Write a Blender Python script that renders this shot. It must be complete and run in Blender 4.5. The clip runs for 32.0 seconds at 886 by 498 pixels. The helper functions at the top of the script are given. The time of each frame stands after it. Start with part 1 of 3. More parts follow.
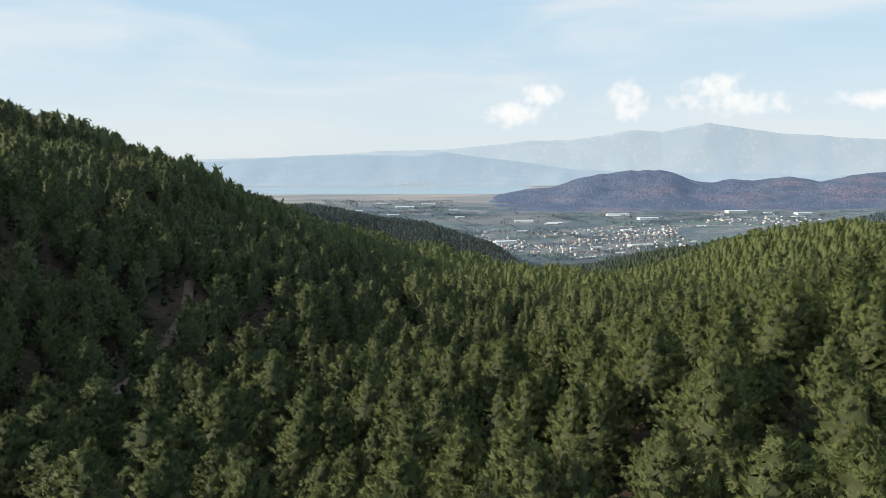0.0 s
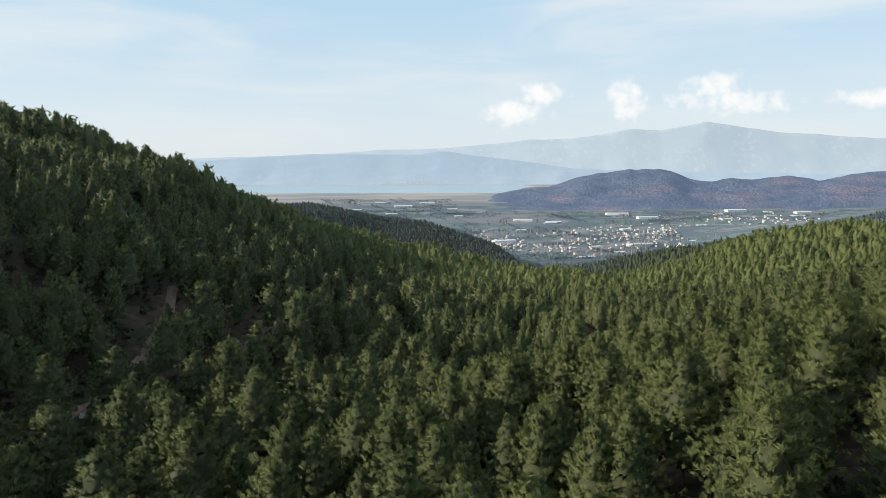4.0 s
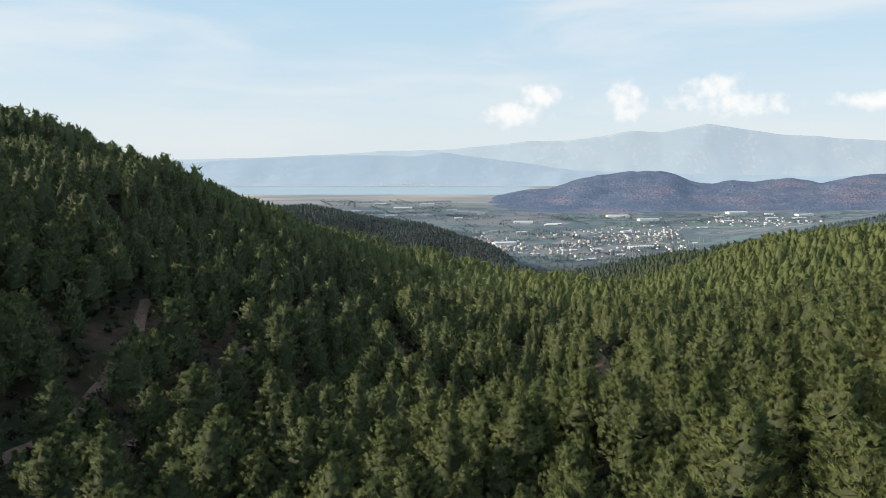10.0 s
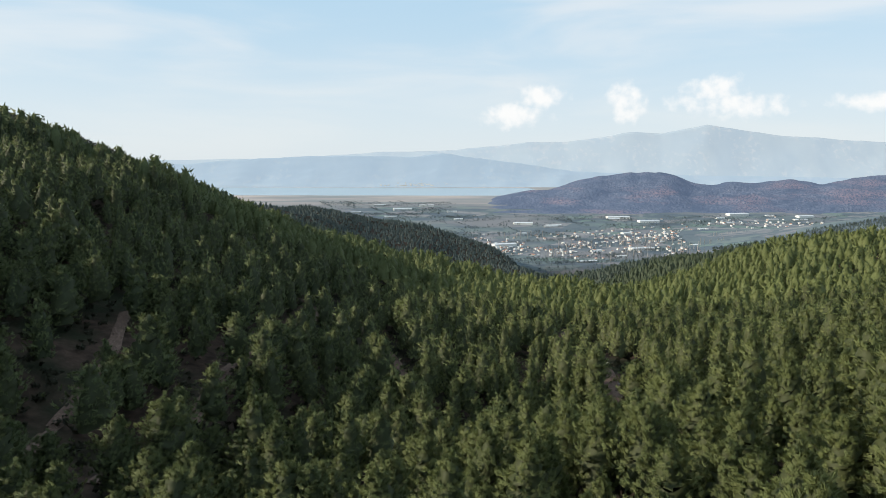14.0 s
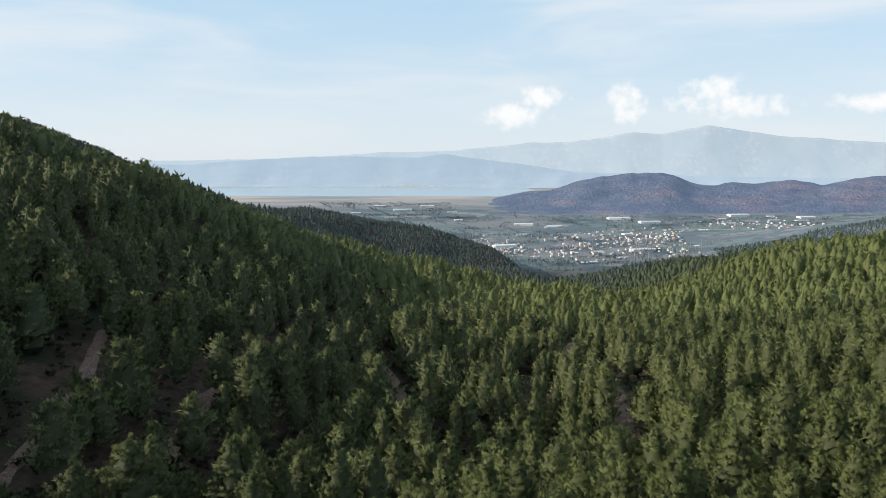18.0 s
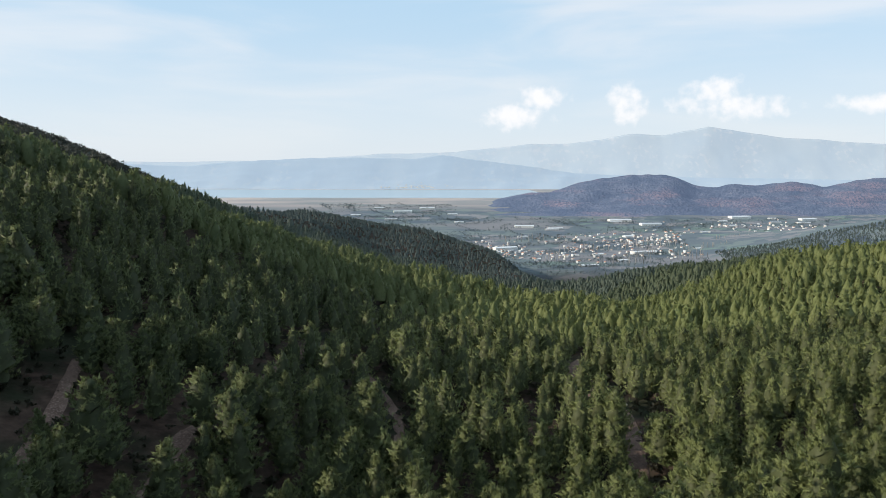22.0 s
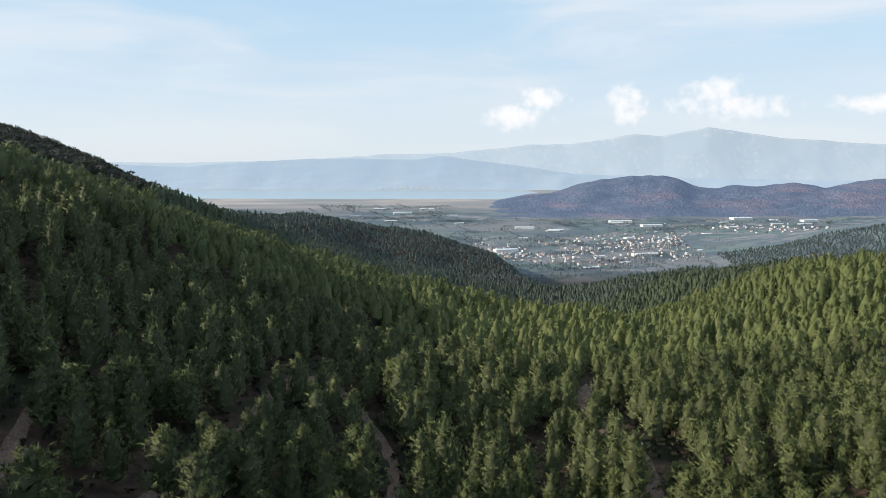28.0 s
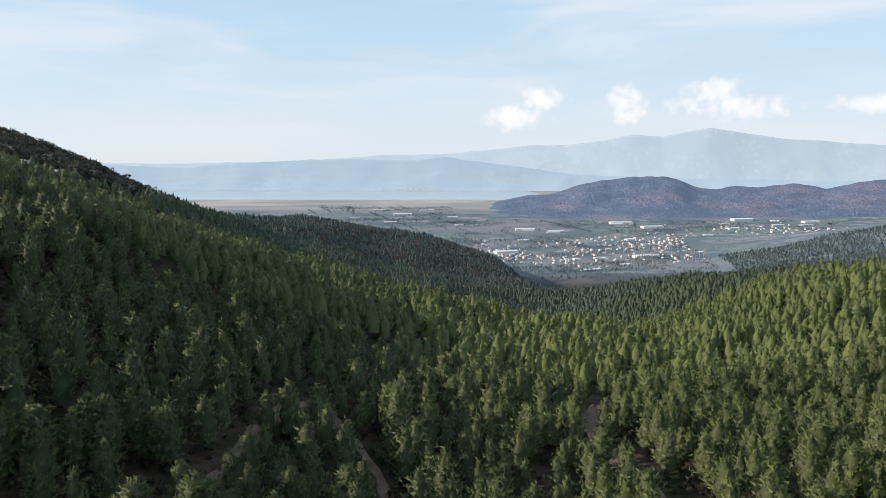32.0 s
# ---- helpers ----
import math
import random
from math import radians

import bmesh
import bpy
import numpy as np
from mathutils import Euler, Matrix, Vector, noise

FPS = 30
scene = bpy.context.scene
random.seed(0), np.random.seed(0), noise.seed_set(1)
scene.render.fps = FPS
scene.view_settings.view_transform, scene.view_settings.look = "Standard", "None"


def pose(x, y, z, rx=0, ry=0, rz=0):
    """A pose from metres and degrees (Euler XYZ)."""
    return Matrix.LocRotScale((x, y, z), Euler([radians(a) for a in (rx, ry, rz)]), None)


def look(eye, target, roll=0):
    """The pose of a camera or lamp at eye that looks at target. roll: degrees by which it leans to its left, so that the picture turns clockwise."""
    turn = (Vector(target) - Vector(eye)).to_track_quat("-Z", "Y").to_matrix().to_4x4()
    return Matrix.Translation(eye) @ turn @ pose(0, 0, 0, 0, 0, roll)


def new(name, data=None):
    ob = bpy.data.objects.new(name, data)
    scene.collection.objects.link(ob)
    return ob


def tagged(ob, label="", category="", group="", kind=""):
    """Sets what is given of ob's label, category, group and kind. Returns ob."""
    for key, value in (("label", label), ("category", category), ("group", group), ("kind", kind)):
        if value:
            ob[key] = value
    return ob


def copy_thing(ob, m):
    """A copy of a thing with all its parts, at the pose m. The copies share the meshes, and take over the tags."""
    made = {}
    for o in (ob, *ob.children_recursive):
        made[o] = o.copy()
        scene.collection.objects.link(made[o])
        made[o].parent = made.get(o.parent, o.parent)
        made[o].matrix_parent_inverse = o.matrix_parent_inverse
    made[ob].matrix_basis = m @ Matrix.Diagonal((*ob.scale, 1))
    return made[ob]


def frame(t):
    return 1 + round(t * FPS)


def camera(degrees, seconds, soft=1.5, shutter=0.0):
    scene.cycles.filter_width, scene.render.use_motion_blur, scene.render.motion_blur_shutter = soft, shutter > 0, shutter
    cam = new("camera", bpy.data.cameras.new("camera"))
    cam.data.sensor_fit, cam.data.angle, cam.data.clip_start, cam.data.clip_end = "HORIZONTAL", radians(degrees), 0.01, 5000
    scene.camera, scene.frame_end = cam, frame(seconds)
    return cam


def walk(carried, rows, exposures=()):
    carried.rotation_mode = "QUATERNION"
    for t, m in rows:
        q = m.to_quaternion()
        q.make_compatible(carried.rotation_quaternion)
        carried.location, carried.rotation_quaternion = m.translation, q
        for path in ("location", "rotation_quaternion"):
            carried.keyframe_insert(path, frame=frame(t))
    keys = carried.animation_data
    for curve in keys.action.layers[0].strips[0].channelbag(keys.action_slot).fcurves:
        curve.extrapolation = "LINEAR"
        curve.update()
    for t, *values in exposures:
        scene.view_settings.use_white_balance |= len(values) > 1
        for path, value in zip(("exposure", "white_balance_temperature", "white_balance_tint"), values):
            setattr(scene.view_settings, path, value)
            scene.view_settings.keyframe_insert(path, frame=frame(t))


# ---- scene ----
# ================= camera =================
cam = camera(68, 32.0, soft=0.9)
WALK = [
    (0, -0.00, 0.00, 212.00, 82.796, 0.116, 0.002),
    (1, -0.02, 2.04, 211.98, 82.756, 0.162, -0.031),
    (2, 0.00, 4.00, 212.01, 82.728, 0.154, -0.072),
    (3, 0.03, 5.90, 212.02, 82.709, 0.137, -0.092),
    (3.5, 0.03, 6.87, 212.03, 82.701, 0.113, -0.102),
    (5.5, 0.09, 10.93, 212.05, 82.711, 0.086, -0.135),
    (6, 0.08, 11.86, 212.07, 82.727, 0.070, -0.144),
    (7, 0.17, 13.72, 212.15, 82.719, -0.013, -0.122),
    (8, 0.31, 15.58, 212.19, 82.758, 0.026, -0.115),
    (9, 0.32, 17.54, 212.14, 82.797, 0.014, -0.117),
    (10, 0.26, 19.54, 212.16, 82.823, -0.014, -0.112),
    (11, 0.30, 21.53, 212.18, 82.857, -0.025, -0.121),
    (12, 0.30, 23.45, 212.22, 82.879, -0.034, -0.120),
    (13, 0.30, 25.30, 212.43, 82.874, -0.058, -0.130),
    (14, 0.32, 27.23, 212.74, 82.894, -0.096, -0.134),
    (14.5, 0.33, 28.21, 212.90, 82.909, -0.102, -0.124),
    (16.5, 0.43, 31.84, 213.48, 82.941, -0.043, -0.118),
    (17, 0.43, 32.81, 213.65, 82.936, -0.063, -0.124),
    (18, 0.41, 34.78, 214.05, 82.925, -0.074, -0.121),
    (19, 0.43, 36.74, 214.55, 82.940, -0.077, -0.107),
    (20, 0.47, 38.66, 215.16, 82.966, -0.103, -0.088),
    (21, 0.51, 40.55, 215.84, 83.010, -0.055, -0.098),
    (22, 0.53, 42.43, 216.51, 83.015, -0.104, -0.084),
    (23, 0.55, 44.32, 217.10, 83.023, -0.099, -0.074),
    (24, 0.61, 46.28, 217.65, 83.024, -0.082, -0.065),
    (25, 0.62, 48.24, 218.15, 83.026, -0.095, -0.066),
    (25.5, 0.63, 49.17, 218.39, 83.036, -0.067, -0.069),
    (27.5, 0.69, 53.04, 219.43, 83.035, -0.068, -0.077),
    (28, 0.70, 54.01, 219.70, 83.038, -0.082, -0.080),
    (29, 0.75, 55.93, 220.21, 83.051, -0.068, -0.068),
    (30, 0.78, 57.90, 220.81, 83.052, -0.058, -0.070),
    (31, 0.81, 59.87, 221.52, 83.059, -0.059, -0.075),
    (32, 0.81, 61.77, 222.27, 83.076, -0.055, -0.082),
]
walk(cam, [(t, pose(x, y, z, rx, ry, rz)) for t, x, y, z, rx, ry, rz in WALK],
     [(0, 0.15, 6500, 10), (15, 0.15, 6500, 10), (21, 0.17, 6400, 12), (32, 0.17, 6400, 12)])

# ================= light =================
SUN_EL, SUN_AZ = radians(23.5), radians(-100)          # azimuth from +y towards +x
world = bpy.data.worlds.new("sky")
scene.world = world
world.use_nodes = True
SUN_STRENGTH, SKY_STRENGTH = 5.0, 0.11


def node(tree, kind, **inputs):
    n = tree.nodes.new(kind)
    for key, value in inputs.items():
        n.inputs[key.replace("_", " ")].default_value = value
    return n


def build_world():
    nt = world.node_tree
    nt.nodes.clear()
    out, bg = nt.nodes.new("ShaderNodeOutputWorld"), nt.nodes.new("ShaderNodeBackground")
    sky = nt.nodes.new("ShaderNodeTexSky")
    sky.sky_type, sky.sun_disc = "NISHITA", False
    sky.sun_elevation, sky.sun_rotation = SUN_EL, SUN_AZ
    sky.altitude, sky.air_density, sky.dust_density, sky.ozone_density = 300, 1.0, 2.0, 1.5
    bg.inputs["Strength"].default_value = SKY_STRENGTH
    # a thin veil over the whole sky, with streaks of high cloud in it
    co = nt.nodes.new("ShaderNodeTexCoord")
    stretch = node(nt, "ShaderNodeMapping", Scale=(1.3, 1.3, 7.0), Rotation=(0, radians(5), 0))
    nt.links.new(co.outputs["Generated"], stretch.inputs["Vector"])
    streak = node(nt, "ShaderNodeTexNoise", Scale=2.0, Detail=5.0, Roughness=0.5, Distortion=0.35)
    nt.links.new(stretch.outputs["Vector"], streak.inputs["Vector"])
    ramp = nt.nodes.new("ShaderNodeMapRange")
    ramp.interpolation_type = "SMOOTHSTEP"
    ramp.inputs["From Min"].default_value, ramp.inputs["From Max"].default_value = 0.40, 0.70
    nt.links.new(streak.outputs["Fac"], ramp.inputs["Value"])
    veil = nt.nodes.new("ShaderNodeMix")
    veil.data_type = "RGBA"
    veil.inputs["A"].default_value, veil.inputs["B"].default_value = (4.3, 6.1, 7.5, 1), (6.5, 7.2, 7.7, 1)
    nt.links.new(ramp.outputs["Result"], veil.inputs["Factor"])
    split = nt.nodes.new("ShaderNodeSeparateXYZ")
    nt.links.new(co.outputs["Generated"], split.inputs["Vector"])
    low = nt.nodes.new("ShaderNodeMapRange")
    low.interpolation_type = "SMOOTHSTEP"
    low.inputs["From Min"].default_value, low.inputs["From Max"].default_value = -0.02, 0.26
    low.inputs["To Min"].default_value, low.inputs["To Max"].default_value = 0.95, 0.0
    nt.links.new(split.outputs["Z"], low.inputs["Value"])
    haze = nt.nodes.new("ShaderNodeMix")
    haze.data_type = "RGBA"
    haze.inputs["B"].default_value = (6.7, 7.3, 7.6, 1)
    nt.links.new(low.outputs["Result"], haze.inputs["Factor"])
    nt.links.new(veil.outputs["Result"], haze.inputs["A"])
    mix = nt.nodes.new("ShaderNodeMix")
    mix.data_type = "RGBA"
    mix.inputs["Factor"].default_value = 0.88
    nt.links.new(sky.outputs["Color"], mix.inputs["A"])
    nt.links.new(haze.outputs["Result"], mix.inputs["B"])
    colour = mix.outputs["Result"]
    # heaps: direction (x, z over y), half width, half height

    def math_node(op, a, b):
        n = nt.nodes.new("ShaderNodeMath")
        n.operation = op
        for socket, v in zip(n.inputs, (a, b)):
            if isinstance(v, (int, float)):
                socket.default_value = v
            else:
                nt.links.new(v, socket)
        return n.outputs[0]

    px = math_node("DIVIDE", split.outputs["X"], math_node("MAXIMUM", split.outputs["Y"], 0.05))
    pz = math_node("DIVIDE", split.outputs["Z"], math_node("MAXIMUM", split.outputs["Y"], 0.05))
    billow = node(nt, "ShaderNodeTexNoise", Scale=46.0, Detail=6.0, Roughness=0.52)
    nt.links.new(co.outputs["Generated"], billow.inputs["Vector"])
    puff = None
    for cx, cz, rx, rz in ((0.146, 0.104, 0.052, 0.022), (0.112, 0.076, 0.062, 0.022), (0.277, 0.096, 0.036, 0.034), (0.41, 0.112, 0.058, 0.032), (0.43, 0.094, 0.120, 0.024), (0.65, 0.098, 0.080, 0.018)):
        dx = math_node("DIVIDE", math_node("SUBTRACT", px, cx), rx)
        dz = math_node("DIVIDE", math_node("SUBTRACT", pz, cz), rz)
        d = math_node("SUBTRACT", 1.0, math_node("ADD", math_node("MULTIPLY", dx, dx), math_node("MULTIPLY", dz, dz)))
        puff = d if puff is None else math_node("MAXIMUM", puff, d)
    puff = math_node("ADD", math_node("MAXIMUM", puff, -1.5), math_node("MULTIPLY", math_node("SUBTRACT", billow.outputs["Fac"], 0.5), 3.0))
    edge = nt.nodes.new("ShaderNodeMapRange")
    edge.interpolation_type = "SMOOTHSTEP"
    edge.inputs["From Min"].default_value, edge.inputs["From Max"].default_value = 0.05, 1.35
    edge.inputs["To Max"].default_value = 0.92
    nt.links.new(puff, edge.inputs["Value"])
    heap = nt.nodes.new("ShaderNodeMix")
    heap.data_type = "RGBA"
    heap.inputs["B"].default_value = (8.2, 8.2, 8.1, 1)
    nt.links.new(edge.outputs["Result"], heap.inputs["Factor"])
    nt.links.new(colour, heap.inputs["A"])
    nt.links.new(heap.outputs["Result"], bg.inputs["Color"])
    nt.links.new(bg.outputs["Background"], out.inputs["Surface"])


build_world()
sun = new("sun", bpy.data.lights.new("sun", "SUN"))
sun.data.energy, sun.data.angle, sun.data.color = SUN_STRENGTH, radians(0.6), (1.0, 0.90, 0.72)
SUN_WAY = Vector((math.sin(SUN_AZ) * math.cos(SUN_EL), math.cos(SUN_AZ) * math.cos(SUN_EL), math.sin(SUN_EL)))
sun.matrix_world = look(SUN_WAY * 1000, (0, 0, 0))


# ================= materials =================
def material(name, rough=0.8, specular=0.2):
    m = bpy.data.materials.new(name)
    m.use_nodes = True
    b = m.node_tree.nodes["Principled BSDF"]
    b.inputs["Roughness"].default_value = rough
    b.inputs["Specular IOR Level"].default_value = specular
    return m, m.node_tree, b


def blend(nt, fac, a, b):
    """A colour between a and b, each a colour or a socket."""
    n = nt.nodes.new("ShaderNodeMix")
    n.data_type = "RGBA"
    if isinstance(fac, (int, float)):
        n.inputs["Factor"].default_value = fac
    else:
        nt.links.new(fac, n.inputs["Factor"])
    for key, v in (("A", a), ("B", b)):
        if isinstance(v, tuple):
            n.inputs[key].default_value = (*v, 1)
        else:
            nt.links.new(v, n.inputs[key])
    return n.outputs["Result"]


def noise_fac(nt, scale, low=0.35, high=0.65, detail=4.0, stretch=(1, 1, 1)):
    co = nt.nodes.new("ShaderNodeTexCoord")
    mp = node(nt, "ShaderNodeMapping", Scale=stretch)
    nt.links.new(co.outputs["Object"], mp.inputs["Vector"])
    n = node(nt, "ShaderNodeTexNoise", Scale=scale, Detail=detail)
    nt.links.new(mp.outputs["Vector"], n.inputs["Vector"])
    r = nt.nodes.new("ShaderNodeMapRange")
    r.inputs["From Min"].default_value, r.inputs["From Max"].default_value = low, high
    nt.links.new(n.outputs["Fac"], r.inputs["Value"])
    return r.outputs["Result"]


def bump(nt, b, height, strength=0.4, distance=0.1):
    n = nt.nodes.new("ShaderNodeBump")
    n.inputs["Strength"].default_value, n.inputs["Distance"].default_value = strength, distance
    nt.links.new(height, n.inputs["Height"])
    nt.links.new(n.outputs["Normal"], b.inputs["Normal"])


def foliage(name, dark, light, tip, per_object):
    """Needles: colour varies from clump to clump, from tree to tree and from stand to stand, with sunlit and shaded
    slopes painted in.
    """
    m, nt, b = material(name, 0.62, 0.25)
    geo = nt.nodes.new("ShaderNodeNewGeometry")
    stand = noise_fac(nt, 0.012, 0.36, 0.64, 3.0) if not per_object else nt.nodes.new("ShaderNodeObjectInfo").outputs["Random"]
    # yellow-green pines painted lighter on the sunlit slope, blue-green ones darker on the shaded
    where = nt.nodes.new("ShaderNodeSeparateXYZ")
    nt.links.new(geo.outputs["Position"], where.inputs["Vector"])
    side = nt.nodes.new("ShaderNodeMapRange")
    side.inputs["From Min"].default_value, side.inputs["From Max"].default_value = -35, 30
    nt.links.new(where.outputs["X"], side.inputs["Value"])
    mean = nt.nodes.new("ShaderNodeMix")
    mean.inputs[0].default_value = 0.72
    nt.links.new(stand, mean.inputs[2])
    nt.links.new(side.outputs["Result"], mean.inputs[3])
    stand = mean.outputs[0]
    tree = noise_fac(nt, 0.16, 0.3, 0.7, 2.0)
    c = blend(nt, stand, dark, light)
    c = blend(nt, tree, c, blend(nt, 0.5, c, tip))
    r = nt.nodes.new("ShaderNodeMapRange")
    r.inputs["To Max"].default_value = 0.45
    nt.links.new(geo.outputs["Random Per Island"], r.inputs["Value"])
    c = blend(nt, r.outputs["Result"], c, tip)
    # needles in tufts; the dark gaps between them are painted in by noise
    tuft = noise_fac(nt, 2.2, 0.50, 0.70, 3.0, (1, 1, 0.6))
    c = blend(nt, tuft, c, blend(nt, 0.3, c, (0.020, 0.024, 0.012)))
    nt.links.new(c, b.inputs["Base Color"])
    tr = nt.nodes.new("ShaderNodeBsdfTranslucent")
    nt.links.new(c, tr.inputs["Color"])
    mx = nt.nodes.new("ShaderNodeMixShader")
    mx.inputs[0].default_value = 0.38
    nt.links.new(b.outputs[0], mx.inputs[1])
    nt.links.new(tr.outputs[0], mx.inputs[2])
    nt.links.new(mx.outputs[0], nt.nodes["Material Output"].inputs["Surface"])
    return m


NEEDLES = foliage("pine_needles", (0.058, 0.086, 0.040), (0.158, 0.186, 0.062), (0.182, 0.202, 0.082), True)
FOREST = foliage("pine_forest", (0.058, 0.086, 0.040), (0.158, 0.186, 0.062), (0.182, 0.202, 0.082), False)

# inner crown: needle colour darkened to stand for the shade among the boughs
SHADED_NEEDLES = foliage("shaded_inner_needles", (0.032, 0.046, 0.023), (0.084, 0.100, 0.038), (0.088, 0.096, 0.046), False)

def bark_material():
    m, nt, b = material("pine_bark", 0.9, 0.1)
    f = noise_fac(nt, 3.0, 0.3, 0.7, 5.0, (1, 1, 0.25))
    nt.links.new(blend(nt, f, (0.10, 0.075, 0.055), (0.27, 0.22, 0.18)), b.inputs["Base Color"])
    bump(nt, b, f, 0.6, 0.03)
    return m


def ground_material():
    m, nt, b = material("ground", 0.95, 0.1)
    co = nt.nodes.new("ShaderNodeTexCoord")
    sep = nt.nodes.new("ShaderNodeSeparateXYZ")
    nt.links.new(co.outputs["Object"], sep.inputs["Vector"])
    litter = blend(nt, noise_fac(nt, 0.6, 0.35, 0.65, 5.0), (0.028, 0.020, 0.016), (0.070, 0.047, 0.036))
    litter = blend(nt, noise_fac(nt, 0.09, 0.45, 0.62), litter, (0.022, 0.026, 0.015))
    # fields of the valley floor: long strips in blocks
    mp = node(nt, "ShaderNodeMapping", Scale=(0.011, 0.019, 0.001), Rotation=(0, 0, radians(24)))
    nt.links.new(co.outputs["Object"], mp.inputs["Vector"])
    cell = nt.nodes.new("ShaderNodeTexVoronoi")
    cell.distance = "CHEBYCHEV"
    cell.inputs["Scale"].default_value = 1.0
    cell.inputs["Randomness"].default_value = 0.8
    nt.links.new(mp.outputs["Vector"], cell.inputs["Vector"])
    pick = nt.nodes.new("ShaderNodeSeparateColor")
    nt.links.new(cell.outputs["Color"], pick.inputs["Color"])
    ramp = nt.nodes.new("ShaderNodeValToRGB")
    ramp.color_ramp.interpolation = "CONSTANT"
    # the field colours carry the valley's haze as extra blue and paleness
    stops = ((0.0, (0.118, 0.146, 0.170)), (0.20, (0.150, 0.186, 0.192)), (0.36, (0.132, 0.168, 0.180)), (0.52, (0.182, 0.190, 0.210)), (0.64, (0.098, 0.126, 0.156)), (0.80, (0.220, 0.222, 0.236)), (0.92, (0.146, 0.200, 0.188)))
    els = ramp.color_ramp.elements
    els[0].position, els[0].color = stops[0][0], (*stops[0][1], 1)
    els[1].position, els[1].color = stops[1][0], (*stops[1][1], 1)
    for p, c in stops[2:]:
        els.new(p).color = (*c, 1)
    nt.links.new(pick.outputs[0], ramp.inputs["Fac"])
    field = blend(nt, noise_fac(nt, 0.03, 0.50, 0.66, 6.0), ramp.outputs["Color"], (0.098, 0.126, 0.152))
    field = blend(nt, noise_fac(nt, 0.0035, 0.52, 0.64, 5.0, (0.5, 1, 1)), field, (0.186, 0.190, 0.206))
    # valley floor below, forest soil on the slopes
    low = nt.nodes.new("ShaderNodeMapRange")
    low.inputs["From Min"].default_value, low.inputs["From Max"].default_value = 1250, 1500
    nt.links.new(sep.outputs["Y"], low.inputs["Value"])
    # pale marsh along the shore, its colour lifted further for the haze
    shore = nt.nodes.new("ShaderNodeMapRange")
    shore.inputs["From Min"].default_value, shore.inputs["From Max"].default_value = 2620, 2960
    nt.links.new(sep.outputs["Y"], shore.inputs["Value"])
    marsh = blend(nt, noise_fac(nt, 0.006, 0.4, 0.6, 5.0, (0.4, 2.5, 1)), (0.42, 0.365, 0.345), (0.24, 0.25, 0.26))
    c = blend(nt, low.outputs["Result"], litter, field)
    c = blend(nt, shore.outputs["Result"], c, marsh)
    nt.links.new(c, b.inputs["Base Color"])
    bump(nt, b, noise_fac(nt, 1.5, 0.2, 0.8, 6.0), 0.6, 0.15)
    return m


def water_material():
    m, nt, b = material("lake_water", 0.22, 0.5)
    b.inputs["Base Color"].default_value = (0.34, 0.43, 0.49, 1)
    bump(nt, b, noise_fac(nt, 0.08, 0.3, 0.7, 4.0), 0.12, 0.5)
    return m


BARK, GROUND, WATER = bark_material(), ground_material(), water_material()

# ================= terrain =================
ACROSS = (-1200, -600, -440, -300, -180, -100, -50, 0, 45, 100, 190, 330, 600, 1200)
NEAR_ROWS = {                                            # heights over the valley floor, row by row
    -80: (362.7, 288.7, 268.5, 246.7, 222.1, 201.9, 190, 182.3, 185.8, 194.7, 205.4, 210.6, 207.8, 192.5),
    30: (382.5, 303.1, 279.7, 254.6, 229.3, 205.8, 186.1, 186.3, 193.1, 188.3, 199.5, 199.5, 195.5, 183.8),
    80: (390.1, 309, 283.8, 255.9, 228.3, 207.3, 182.9, 179.1, 187.9, 181.8, 191.6, 193.2, 189.8, 179.6),
    130: (394.8, 313, 285.3, 253.5, 221.3, 205.9, 184.9, 169.3, 170.4, 190.4, 186.3, 186, 183.5, 174.7),
    180: (396.2, 314.8, 283.3, 248.5, 219, 205, 185.7, 169.3, 168.2, 170, 178.2, 179.8, 176.5, 168.4),
    250: (394.2, 314.4, 277, 240, 231, 205, 180.7, 164.2, 157.1, 160.2, 170.1, 172.5, 165.2, 156.8),
    340: (388.1, 311.7, 271.8, 212.7, 196, 185, 171, 159.5, 151, 147.4, 171.5, 162.9, 147.6, 138.4),
    450: (376.7, 307.6, 264.5, 238.2, 202.9, 166.3, 152.9, 126.4, 121.8, 118.6, 150.9, 148.3, 124.8, 120),
}
FAR_ROWS = {
    650: (353.1, 302.4, 266.3, 215.4, 157, 136, 120, 110.3, 97.8, 85.7, 113.3, 115.9, 93, 115),
    900: (332.3, 269.3, 220.5, 159.1, 146.7, 114.6, 103.1, 87.7, 76.2, 70.3, 60.8, 70, 60, 70),
    1290: (271.5, 156.6, 116.8, 123.1, 116.4, 106, 97, 86.5, 73, 56.2, -50.4, -60, 10, 60),
    1700: (152, 62, 32, 17, 7, 4, 2, 1, 0, 0.8, -8.5, -20, -5, 100),
    2100: (12, 0, 0, 0, 0, 0, 0, 0, 0, 0, 0, 0, 0, 0),
}


